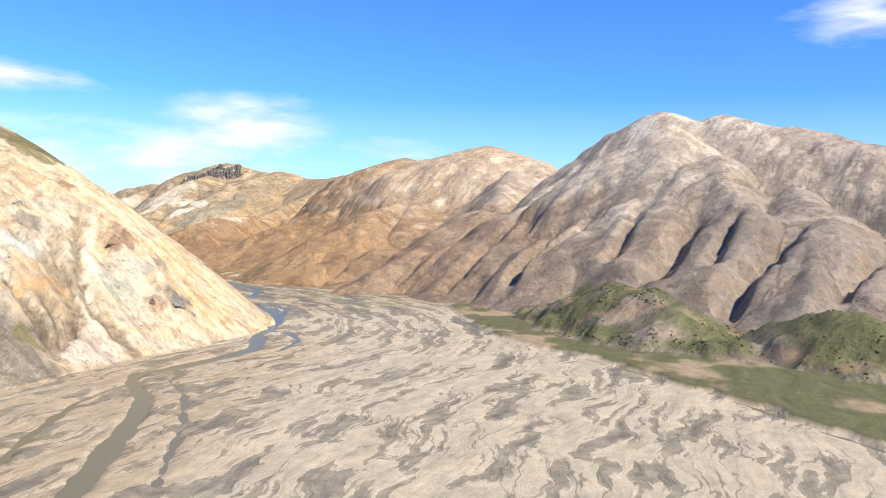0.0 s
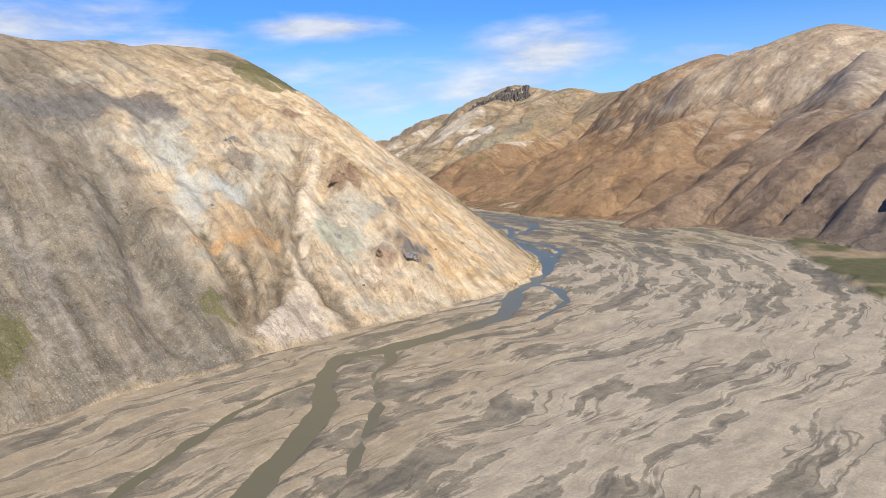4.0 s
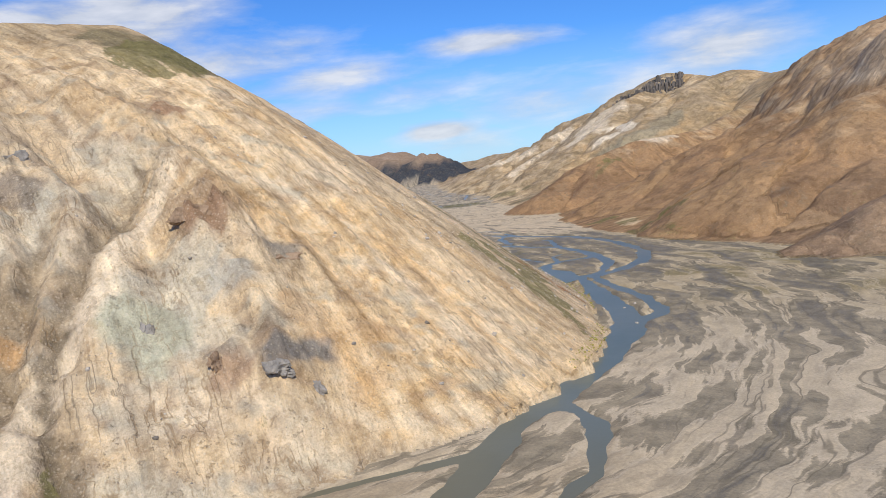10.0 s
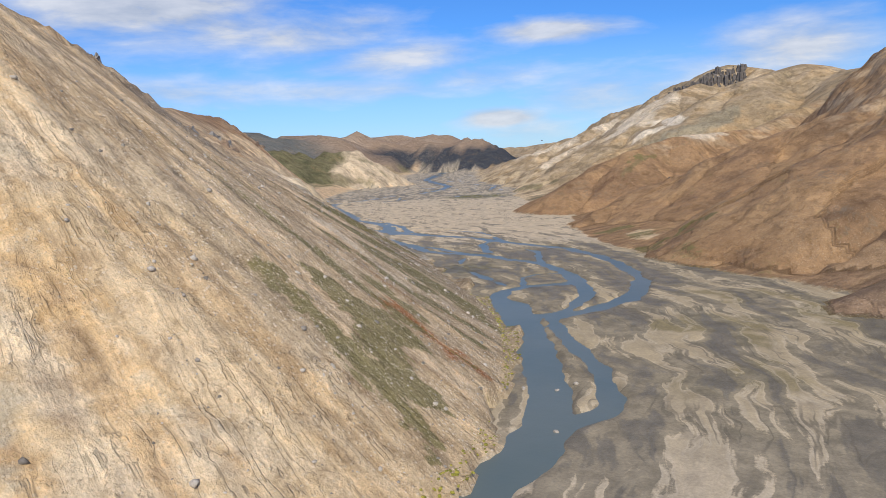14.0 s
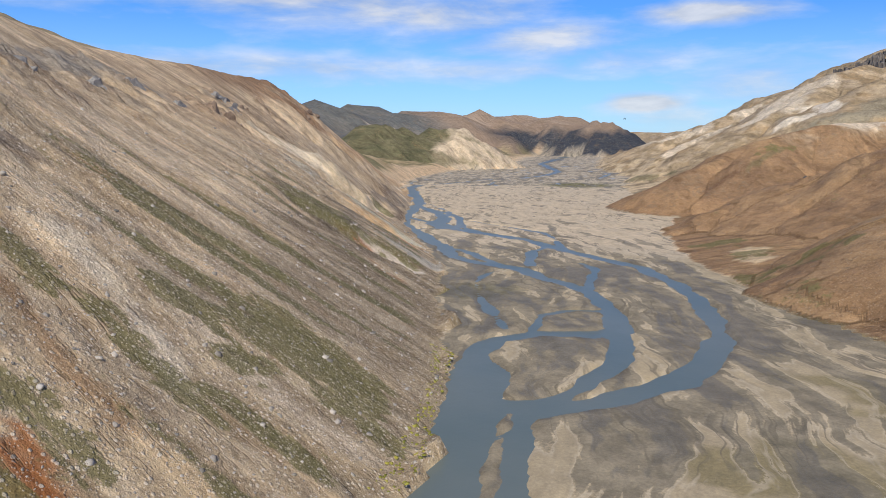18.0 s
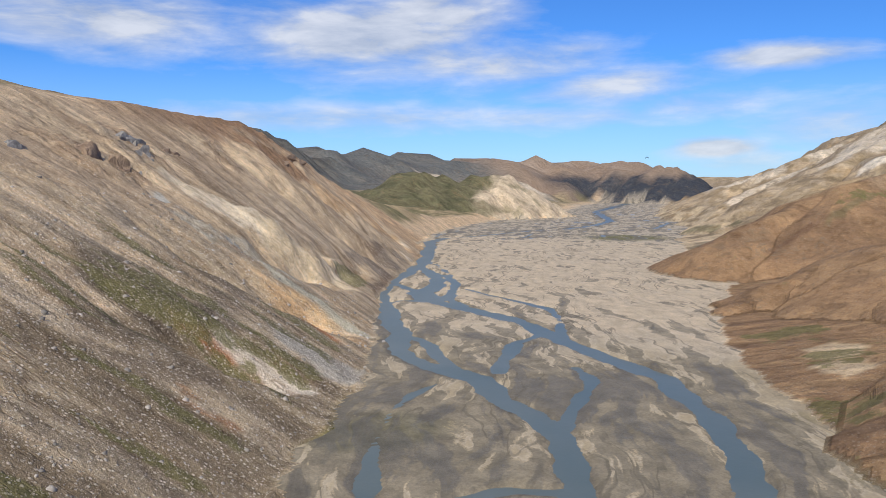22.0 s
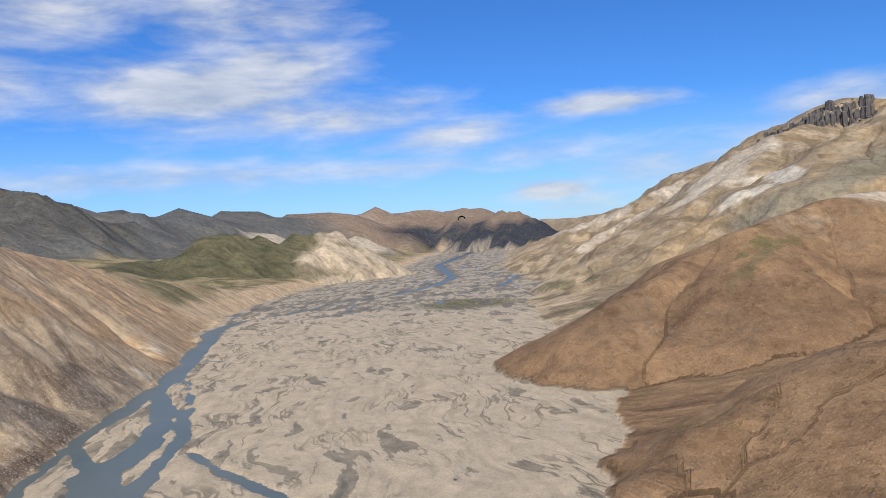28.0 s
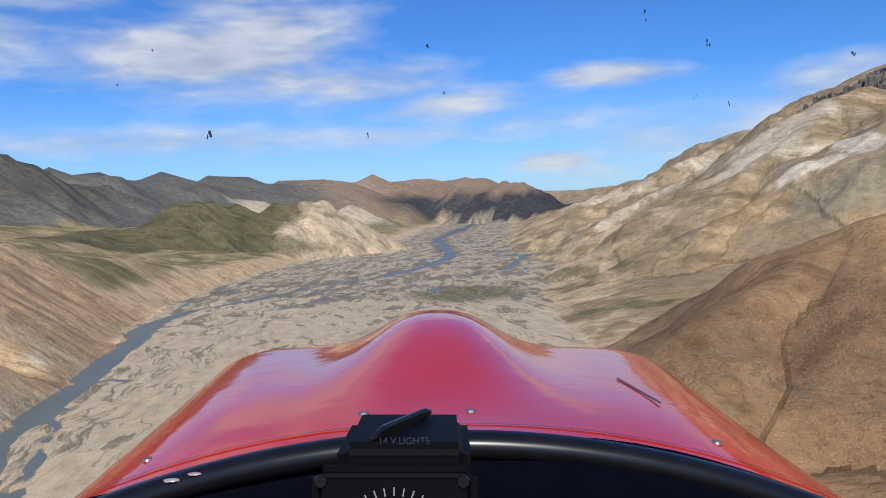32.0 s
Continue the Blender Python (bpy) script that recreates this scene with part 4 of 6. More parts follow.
    rc = blend(rc, (0.58, 0.51, 0.405), spots(x, y, PALE_SPOTS, 307) * 0.72)
    for number, (tone, force, half, pts) in enumerate(RIGHT_BANDS):
        rc = blend(rc, tone, band_mask(x, y, pts, half, 501 + number) * force)
    early = step(1250, 1120, sr)
    rc = blend(rc, (0.235, 0.165, 0.105), early * step(-0.3, 0.5, patch) * step(0.6, 0.4, z / 195) * 0.5)
    grey = 0.34 * step(1800, 1600, sr)
    rc = rc + (rc.mean(1, keepdims=True) - rc) * grey[:, None]
    lc = lc + (lc.mean(1, keepdims=True) - lc) * (0.14 * step(1170, 1080, sl))[:, None]
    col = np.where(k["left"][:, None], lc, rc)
    # lone hills
    h = k["hill"]
    on = step(1, 5, h)
    nearby = (y < 900)
    col = blend(col, (0.105, 0.11, 0.055), on * nearby * step(-0.7, 0.2, patch + 0.2))
    col = blend(col, (0.26, 0.19, 0.13), on * nearby * step(0.4, 0.6, patch2 - 0.3 * patch) * 0.6)
    far = on * (~nearby)
    hillc = np.tile(np.array((0.115, 0.108, 0.06)), (n, 1))
    hillc = blend(hillc, (0.075, 0.077, 0.042), step(-0.1, 0.5, patch2))
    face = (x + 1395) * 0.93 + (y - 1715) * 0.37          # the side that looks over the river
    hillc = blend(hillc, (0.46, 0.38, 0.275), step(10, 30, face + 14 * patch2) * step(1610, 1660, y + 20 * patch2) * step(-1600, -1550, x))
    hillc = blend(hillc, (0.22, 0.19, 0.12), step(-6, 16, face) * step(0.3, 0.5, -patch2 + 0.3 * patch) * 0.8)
    # bluish haze of the far hills is put into their colour
    hillc = blend(hillc, (0.105, 0.112, 0.112), step(1650, 1800, -x))
    hillc = blend(hillc, (0.15, 0.138, 0.12), step(1650, 1800, -x) * step(0.0, 0.4, patch2 + 0.3 * patch3) * 0.6)
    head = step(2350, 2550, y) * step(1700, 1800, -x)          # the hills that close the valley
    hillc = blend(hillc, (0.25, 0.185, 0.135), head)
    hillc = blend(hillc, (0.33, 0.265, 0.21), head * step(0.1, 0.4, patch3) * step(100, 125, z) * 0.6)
    # lower slopes darkened in the colour for the shadow of clouds
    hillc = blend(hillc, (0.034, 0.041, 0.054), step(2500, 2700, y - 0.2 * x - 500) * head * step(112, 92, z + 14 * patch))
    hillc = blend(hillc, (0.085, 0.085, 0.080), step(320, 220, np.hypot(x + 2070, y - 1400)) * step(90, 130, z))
    for px_, py_, r in ((-1800, 1900, 90), (-2080, 2330, 130), (-2200, 2180, 120)):
        hillc = blend(hillc, (0.50, 0.43, 0.33), step(1.1, 0.8, np.hypot(x - px_, y - py_) / r + 0.3 * patch2))
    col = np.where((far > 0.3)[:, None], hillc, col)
    # valley floor: sand, and the share of darker mud in it
    way = x * AXIS_V[0] + y * AXIS_V[1]
    fc = np.tile(np.array((0.43, 0.36, 0.265)), (n, 1))
    fc = blend(fc, (0.50, 0.405, 0.285), step(1020, 1120, way + 40 * patch) * step(1700, 1560, way))
    fc = blend(fc, (0.36, 0.29, 0.185), step(620, 720, way) * step(1080, 980, way + 50 * patch) * 0.8)
    fc = blend(fc, (0.37, 0.29, 0.19), step(560, 480, way) * step(-60, -110, x) * 0.85)
    shore = step(-7.0, -0.5, k["wet"])
    mud = 0.50 - 0.34 * step(1030, 1130, way + 40 * patch2) * step(1640, 1540, way) + 0.10 * step(640, 740, way) * step(1060, 980, way)
    mud = mud - 0.12 * step(540, 440, way) + 0.22 * shore * step(720, 800, way) + 0.12 * patch2
    on_bench = k["bench"].astype(float)
    fc = blend(fc, (0.30, 0.225, 0.135), on_bench * 0.9)
    fc = blend(fc, (0.115, 0.112, 0.05), on_bench * step(-0.35, 0.1, patch + 0.3 * patch2 + 0.5 * step(560, 420, y)))
    fc = blend(fc, (0.15, 0.14, 0.055), step(70, 30, np.hypot(x + 800, y - 1475)))
    fc = blend(fc, (0.15, 0.14, 0.055), step(26, 12, np.hypot((x + 330) * 1.2, (y - 862))))
    fc = blend(fc, (0.17, 0.14, 0.06), step(0.1, 0.45, patch2 + 0.25 * patch) * step(640, 740, way) * step(1060, 960, way) * (1 - shore) * 0.65)
    low = k["floor"] & (h < 0.5)
    cover = np.where(k["left"], green, 0) + spots(x, y, MOSS_SPOTS, 311) * (0.55 + 0.5 * step(-0.4, 0.3, band))
    cover = np.maximum(cover, (~k["left"]) * step(0.45, 0.8, patch - 0.4 * patch2) * step(0.16, 0.05, u) * 0.3)
    for number, (half, pts) in enumerate(MOSS_BANDS):
        cover = np.maximum(cover, band_mask(x, y, pts, half, 601 + number) * 0.75)
    cover = np.where(low, on_bench, cover)
    stony = np.where(low, np.clip(mud, 0, 1), stony)
    return np.where(low[:, None], fc, col), np.clip(cover, 0, 1), stony


gc, moss_cover, stony_cover = ground_colour(gx, gy, gz, info)


# ---------------------------------------------------------------- materials
def material(name):
    m = bpy.data.materials.new(name)
    m.use_nodes = True
    return m, Nodes(m.node_tree)


def surface(n, color, rough=0.9, bump=None, metal=0.0, spec=0.3, **more):
    b = n.add("ShaderNodeBsdfPrincipled", Base_Color=color, Roughness=rough, Metallic=metal, Specular_IOR_Level=spec, **more)
    if bump is not None:
        n.set(b, "Normal", bump)
    n.add("ShaderNodeOutputMaterial", Surface=b.outputs[0])


def ground_material():
    """Earth, scree and moss: the laid colour, broken by straight runs of gravel down the slope, stones and grain."""
    m, n = material("ground")
    col = n.attr("tone", "Color")
    fall = n.attr("fall")
    place = n.add("ShaderNodeTexCoord").outputs["Object"]
    bend = n.vmath("SCALE", n.vmath("SUBTRACT", n.noise(place, 0.05, 3, 0.5, color=True), (0.5, 0.5, 0.5)))
    bend.node.inputs["Scale"].default_value = 5.0
    drift = n.vmath("ADD", fall, bend)

    def down(across, along, shift, detail, rough):
        return n.noise(n.add("ShaderNodeMapping", Vector=drift, Scale=(across, along, 1), Location=(shift, 2 * shift, 0)).outputs[0], 1.0, detail, rough)

    runs = down(0.13, 0.014, 0, 3, 0.5)
    rills = down(0.42, 0.026, 3, 3, 0.55)
    lines = down(1.3, 0.05, 11, 2, 0.5)
    lumps = n.noise(place, 0.10, 7, 0.66)
    knobs = n.noise(place, 0.33, 6, 0.65, 0.3)
    grain = n.noise(place, 1.3, 6, 0.75)
    stones = n.add("ShaderNodeTexVoronoi", Vector=place, Scale=0.85, Randomness=1.0)
    pebbles = n.add("ShaderNodeTexVoronoi", Vector=place, Scale=2.1, Randomness=1.0)
    stone = n.ramp(stones.outputs["Distance"], [(0.0, 1.0), (0.22, 0.9), (0.34, 0.0)])
    hue = n.add("ShaderNodeSeparateColor", Color=stones.outputs["Color"])
    pick = n.ramp(hue.outputs[0], [(0.36, 0.0), (0.44, 1.0)])
    dark_pick = n.ramp(hue.outputs[1], [(0.80, 0.0), (0.84, 1.0)])
    small = n.ramp(pebbles.outputs["Distance"], [(0.0, 1.0), (0.25, 0.9), (0.4, 0.0)])
    pick_small = n.ramp(n.add("ShaderNodeSeparateColor", Color=pebbles.outputs["Color"]).outputs[0], [(0.4, 0.0), (0.5, 1.0)])
    rocky = n.ramp(n.math("ADD", n.math("MULTIPLY", lumps, 0.6), n.math("MULTIPLY", runs, 0.4)), [(0.42, 0.55), (0.56, 1.0)])
    rocky = n.math("MULTIPLY", rocky, n.math("ADD", 0.2, n.attr("stony", "Fac")), clamp=True)
    speck = n.math("MULTIPLY", n.math("MULTIPLY", stone, pick), rocky)
    specks = n.math("MULTIPLY", n.math("MULTIPLY", small, pick_small), rocky)
    clump = n.math("MULTIPLY", n.math("MULTIPLY", stone, dark_pick), n.ramp(knobs, [(0.42, 0.0), (0.54, 1.0)]))
    loose = n.math("ADD", 0.42, n.math("MULTIPLY", n.attr("stony", "Fac"), 0.22), clamp=True)
    a = n.mix(1.0, col, n.ramp(runs, [(0.36, (0.80, 0.79, 0.78)), (0.47, (0.98, 0.98, 0.98)), (0.53, (1.03, 1.03, 1.03)), (0.63, (1.20, 1.19, 1.16))]), "MULTIPLY")
    a = n.mix(loose, a, n.ramp(rills, [(0.34, (0.66, 0.63, 0.59)), (0.45, (0.98, 0.98, 0.97)), (0.55, (1.04, 1.04, 1.03)), (0.66, (1.20, 1.19, 1.16))]), "MULTIPLY")
    a = n.mix(n.math("MULTIPLY", loose, 0.6), a, n.ramp(lines, [(0.34, (0.74, 0.72, 0.69)), (0.47, (1.0, 1.0, 1.0)), (0.68, (1.15, 1.14, 1.12))]), "MULTIPLY")
    a = n.mix(1.0, a, n.ramp(lumps, [(0.34, (0.84, 0.83, 0.83)), (0.46, (0.98, 0.98, 0.98)), (0.56, (1.03, 1.03, 1.02)), (0.68, (1.14, 1.13, 1.10))]), "MULTIPLY")
    a = n.mix(1.0, a, n.ramp(knobs, [(0.30, (0.76, 0.75, 0.74)), (0.40, (0.97, 0.97, 0.97)), (0.62, (1.03, 1.03, 1.03)), (0.75, (1.14, 1.13, 1.11))]), "MULTIPLY")
    a = n.mix(n.math("ADD", 0.5, n.math("MULTIPLY", loose, 0.6), clamp=True), a, n.ramp(grain, [(0.28, (0.70, 0.69, 0.68)), (0.5, (1.0, 1.0, 1.0)), (0.72, (1.26, 1.25, 1.23))]), "MULTIPLY")
    # crumbling rock: small crisp patches and hairline breaks
    scab = n.noise(place, 0.21, 9, 0.72)
    a = n.mix(0.8, a, n.ramp(scab, [(0.425, (0.80, 0.77, 0.73)), (0.45, (0.99, 0.99, 0.99)), (0.56, (1.0, 1.0, 1.0)), (0.59, (1.16, 1.14, 1.10))]), "MULTIPLY")
    wrap = n.vmath("SCALE", n.noise(place, 0.3, 4, 0.6, color=True))
    wrap.node.inputs["Scale"].default_value = 4.0
    breaks = n.add("ShaderNodeTexVoronoi", Vector=n.vmath("ADD", place, wrap), Scale=0.11, Randomness=1.0)
    breaks.feature = "DISTANCE_TO_EDGE"
    hair = n.math("MULTIPLY", n.ramp(breaks.outputs["Distance"], [(0.0, 1.0), (0.03, 0.0)]), n.ramp(n.noise(place, 0.06, 3, 0.5), [(0.50, 0.0), (0.58, 1.0)]))
    hair = n.math("MULTIPLY", hair, n.math("SUBTRACT", 0.45, n.attr("stony", "Fac"), clamp=True))
    a = n.mix(hair, a, (0.17, 0.13, 0.09))
    # narrow washed-out rills, ochre where the crust is damp, and small dark knobs standing out of it
    wash = down(0.26, 0.011, 23, 3, 0.5)
    rill = n.ramp(n.math("ABSOLUTE", n.math("SUBTRACT", wash, 0.5)), [(0.0, 1.0), (0.010, 0.8), (0.024, 0.0)])
    rill = n.math("MULTIPLY", rill, n.ramp(n.noise(place, 0.035, 4, 0.55), [(0.47, 0.0), (0.56, 1.0)]))
    rill = n.math("MULTIPLY", rill, n.ramp(grain, [(0.36, 0.3), (0.52, 1.0)]))
    damp = n.ramp(n.noise(place, 0.02, 3, 0.5), [(0.42, (0.25, 0.165, 0.085)), (0.58, (0.17, 0.145, 0.11))])
    a = n.mix(n.math("MULTIPLY", rill, 0.62), a, damp)
    chip = n.math("MULTIPLY", n.ramp(n.noise(place, 0.42, 5, 0.62), [(0.605, 0.0), (0.635, 1.0)]), n.ramp(n.noise(place, 0.045, 3, 0.5), [(0.46, 0.0), (0.56, 1.0)]))
    a = n.mix(n.math("MULTIPLY", chip, 0.4), a, n.mix(1.0, a, (0.46, 0.43, 0.42), "MULTIPLY"))
    edge = n.math("ADD", n.attr("moss", "Fac"), n.math("ADD", n.math("MULTIPLY", n.math("SUBTRACT", grain, 0.5), 1.1), n.math("MULTIPLY", n.math("SUBTRACT", knobs, 0.5), 1.2)))
    edge = n.math("ADD", edge, n.math("MULTIPLY", n.math("SUBTRACT", rills, 0.5), 1.6))
    green = n.ramp(edge, [(0.36, 0.0), (0.62, 0.8)])
    moss = n.ramp(knobs, [(0.35, (0.095, 0.092, 0.036)), (0.65, (0.165, 0.15, 0.06))])
    b = n.mix(green, a, moss)
    b = n.mix(n.math("MULTIPLY", clump, n.math("ADD", 0.15, n.math("MULTIPLY", loose, 0.5))), b, (0.13, 0.11, 0.075))
    e = n.mix(n.math("MULTIPLY", speck, n.math("SUBTRACT", 0.85, n.math("MULTIPLY", green, 0.35))), b, (0.64, 0.57, 0.46))
    e = n.mix(n.math("MULTIPLY", specks, 0.62), e, (0.57, 0.50, 0.40))
    high = n.math("ADD", n.math("MULTIPLY", rills, 0.6), n.math("ADD", n.math("MULTIPLY", grain, 0.22), n.math("MULTIPLY", knobs, 0.55)))
    high = n.math("ADD", n.math("ADD", high, n.math("MULTIPLY", lines, 0.1)), n.math("MULTIPLY", n.math("ADD", speck, n.math("MULTIPLY", specks, 0.5)), 0.4))
    high = n.math("ADD", high, n.math("ADD", n.math("MULTIPLY", lumps, 1.0), n.math("ADD", n.math("MULTIPLY", scab, 1.6), n.math("MULTIPLY", runs, 1.5))))
    high = n.math("ADD", high, n.math("SUBTRACT", n.math("MULTIPLY", chip, 0.5), n.math("MULTIPLY", rill, 0.35)))
    bump = n.add("ShaderNodeBump", Height=high, Strength=0.8, Distance=1.0)
    e = n.mix(1.0, e, (1.16, 1.115, 1.04), "MULTIPLY")          # warms and brightens every ground tone alike
    surface(n, e, 0.94, bump.outputs[0], spec=0.12)
    return m


def floor_material():
    """River flats: pale sand bars with darker wet mud between, ragged and drawn out along the flow."""
    m, n = material("river_gravel")
    col = n.attr("tone", "Color")
    fall = n.attr("fall")
    share = n.attr("stony", "Fac")
    bare = n.math("SUBTRACT", 1.0, n.math("MULTIPLY", n.attr("moss", "Fac"), 0.9))
    place = n.add("ShaderNodeTexCoord").outputs["Object"]
    bend = n.vmath("SCALE", n.vmath("SUBTRACT", n.noise(place, 0.02, 3, 0.5, color=True), (0.5, 0.5, 0.5)))
    bend.node.inputs["Scale"].default_value = 32.0
    drift = n.vmath("ADD", fall, bend)
    bars = n.noise(n.add("ShaderNodeMapping", Vector=drift, Scale=(0.075, 0.019, 0)).outputs[0], 1.0, 5, 0.52, 0.0)
    strand = n.noise(n.add("ShaderNodeMapping", Vector=drift, Scale=(0.19, 0.034, 0), Location=(7, 3, 0)).outputs[0], 1.0, 4, 0.55, 0.3)
    slim = n.noise(n.add("ShaderNodeMapping", Vector=drift, Scale=(0.11, 0.019, 0), Location=(1, 9, 0)).outputs[0], 1.0, 3, 0.5)
    grain = n.noise(place, 1.2, 7, 0.7)
    lumps = n.noise(place, 0.13, 5, 0.6)
    # mud lies where the bars are low; its share moves the water line
    level = n.math("ADD", n.math("MULTIPLY", n.math("SUBTRACT", bars, 0.5), 3.2), n.math("MULTIPLY", n.math("SUBTRACT", strand, 0.5), 1.3))
    level = n.math("ADD", n.math("ADD", level, n.math("MULTIPLY", n.math("SUBTRACT", grain, 0.5), 0.18)), n.math("SUBTRACT", 0.5, share))
    mud = n.math("MULTIPLY", n.ramp(n.math("ADD", level, 0.5), [(0.44, 1.0), (0.50, 0.0)]), bare)
    deep = n.math("MULTIPLY", n.ramp(n.math("ADD", level, 0.5), [(0.06, 1.0), (0.20, 0.0)]), bare)
    crest = n.math("MULTIPLY", n.ramp(n.math("ADD", level, 0.5), [(0.50, 0.0), (0.54, 1.0), (0.66, 0.0)]), bare)
    thread = n.ramp(n.math("ABSOLUTE", n.math("SUBTRACT", slim, 0.5)), [(0.0, 1.0), (0.012, 0.8), (0.022, 0.0)])
    thread = n.math("MULTIPLY", n.math("MULTIPLY", thread, bare), n.ramp(n.noise(place, 0.022, 3, 0.5), [(0.44, 0.0), (0.56, 1.0)]))
    a = n.mix(1.0, col, n.ramp(strand, [(0.34, (0.86, 0.86, 0.85)), (0.5, (1.0, 1.0, 1.0)), (0.66, (1.12, 1.11, 1.09))]), "MULTIPLY")
    a = n.mix(n.math("MULTIPLY", crest, 0.45), a, (0.56, 0.475, 0.36))
    a = n.mix(n.math("MULTIPLY", mud, 0.72), a, n.ramp(lumps, [(0.35, (0.155, 0.135, 0.10)), (0.65, (0.25, 0.215, 0.155))]))
    a = n.mix(n.math("MULTIPLY", deep, 0.5), a, (0.115, 0.105, 0.085))
    a = n.mix(n.math("MULTIPLY", thread, 0.7), a, (0.14, 0.12, 0.088))
    a = n.mix(1.0, a, n.ramp(lumps, [(0.3, (0.86, 0.86, 0.86)), (0.7, (1.14, 1.13, 1.12))]), "MULTIPLY")
    a = n.mix(1.0, a, n.ramp(grain, [(0.3, (0.80, 0.80, 0.80)), (0.7, (1.20, 1.19, 1.17))]), "MULTIPLY")
    high = n.math("ADD", n.math("MULTIPLY", level, 0.9), n.math("MULTIPLY", grain, 0.4))
    bump = n.add("ShaderNodeBump", Height=high, Strength=0.6, Distance=0.8)
    a = n.mix(1.0, a, (1.01, 1.0, 0.95), "MULTIPLY")
    damp = n.math("SUBTRACT", 0.93, n.math("MULTIPLY", deep, 0.3))
    surface(n, a, damp, bump.outputs[0], spec=0.25)
    return m


def water_material():
    m, n = material("water")
    place = n.add("ShaderNodeTexCoord").outputs["Object"]
    silt = n.noise(place, 0.02, 4, 0.6)
    rip = n.noise(place, 0.8, 5, 0.6)
    chop = n.noise(place, 0.12, 3, 0.5)
    high = n.math("ADD", n.math("MULTIPLY", rip, 0.35), chop)
    bump = n.add("ShaderNodeBump", Height=high, Strength=0.3, Distance=0.25)
    col = n.ramp(silt, [(0.3, (0.108, 0.138, 0.128)), (0.7, (0.148, 0.168, 0.148))])
    north = n.add("ShaderNodeSeparateXYZ", Vector=place).outputs[1]
    shoal = n.ramp(n.math("DIVIDE", n.math("ADD", north, n.math("MULTIPLY", silt, 90.0)), 1000.0), [(0.50, 1.0), (0.63, 0.0)])
    col = n.mix(shoal, col, (0.165, 0.145, 0.085))
    surface(n, col, 0.32, bump.outputs[0], spec=0.11)
    return m


GROUND, GRAVEL, WATER = ground_material(), floor_material(), water_material()


# ---------------------------------------------------------------- meshes
def sheet(name, keep, label, category, kind="structure", mat=None):
    """Cuts the faces of the great grid for which keep holds into one mesh."""
    rows, cols = gu.shape
    idx = np.arange(rows * cols).reshape(rows, cols)
    quads = np.stack([idx[:-1, :-1], idx[:-1, 1:], idx[1:, 1:], idx[1:, :-1]], -1).reshape(-1, 4)
    quads = quads[keep.reshape(rows - 1, cols - 1).ravel()]
    used, faces = np.unique(quads, return_inverse=True)
    faces = faces.reshape(-1, 4)
    me = bpy.data.meshes.new(name)
    me.vertices.add(len(used))
    me.vertices.foreach_set("co", np.stack([gx[used], gy[used], gz[used]], 1).astype(np.float32).ravel())
    me.loops.add(faces.size)
    me.loops.foreach_set("vertex_index", faces.astype(np.int32).ravel())
    me.polygons.add(len(faces))
    me.polygons.foreach_set("loop_start", np.arange(0, faces.size, 4, dtype=np.int32))
    me.polygons.foreach_set("use_smooth", np.ones(len(faces), bool))
    me.update(calc_edges=True)
    tone = me.color_attributes.new("tone", "FLOAT_COLOR", "POINT")
    tone.data.foreach_set("color", np.c_[gc[used], np.ones(len(used))].astype(np.float32).ravel())
    cover = me.attributes.new("moss", "FLOAT", "POINT")
    cover.data.foreach_set("value", moss_cover[used].astype(np.float32))
    stony = me.attributes.new("stony", "FLOAT", "POINT")
    stony.data.foreach_set("value", stony_cover[used].astype(np.float32))
    fall = me.attributes.new("fall", "FLOAT_VECTOR", "POINT")
    low = np.full(len(used), mat is not None)
    along = np.where(low, info["dl"][used], np.where(info["on_spur"][used], info["spur_s"][used], info["s"][used]))
    down = np.where(low, info["sl"][used], np.where(info["on_spur"][used], info["spur_d"][used], info["d"][used]))
    fall.data.foreach_set("vector", np.stack([along, down, 0 * along], 1).astype(np.float32).ravel())
    me.materials.append(mat or GROUND)
    return tagged(new(name, me), label, category, kind=kind)


def build_ground():
    rows, cols = gu.shape

    def face(a):
        a = a.reshape(rows, cols)
        return a[:-1, :-1]

    flat = info["floor"].reshape(rows, cols)
    floor, left = flat[:-1, :-1] & flat[1:, :-1] & flat[:-1, 1:] & flat[1:, 1:], face(info["left"])
    sl, sr, hill, xx, yy = face(info["sl"]), face(info["sr"]), face(info["hill"]), face(gx), face(gy)
    far = (~floor | (hill > 1)) & ((yy > 2350) | (xx < -1750) | (hill > 1) & (xx < -1000))
    green = (hill > 1) & (yy < 900) & (floor | (hill > 6))
    floor = floor & ~far & ~green
    rest = ~floor & ~far & ~green
    sheet("ground", floor, "grey and sandy gravel flats of a braided river valley", "valley floor", mat=GRAVEL)
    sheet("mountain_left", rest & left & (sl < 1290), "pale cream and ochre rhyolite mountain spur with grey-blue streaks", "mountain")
    sheet("scree_slope", rest & left & (sl >= 1290) & (sl < 2090), "grey-tan scree mountainside with moss and rusty streaks above the river", "mountain")
    sheet("hill_toe", rest & left & (sl >= 2090), "low orange and cream eroded hillside with dark gullies by the river", "hill")
    sheet("mountain_right", rest & ~left & (sr < 1700), "brown rhyolite mountain with deep gullies and pale crest", "mountain")
    sheet("brown_hill", rest & ~left & (sr >= 1700), "ochre-brown rounded mountainside below a dark crag", "mountain")
    sheet("green_hill", green, "low hill covered with dark green moss and scrub", "hill")
    sheet("far_hills", far, "distant dark and pale hills at the head of the valley, cloud shade in their colour", "hills")


build_ground()


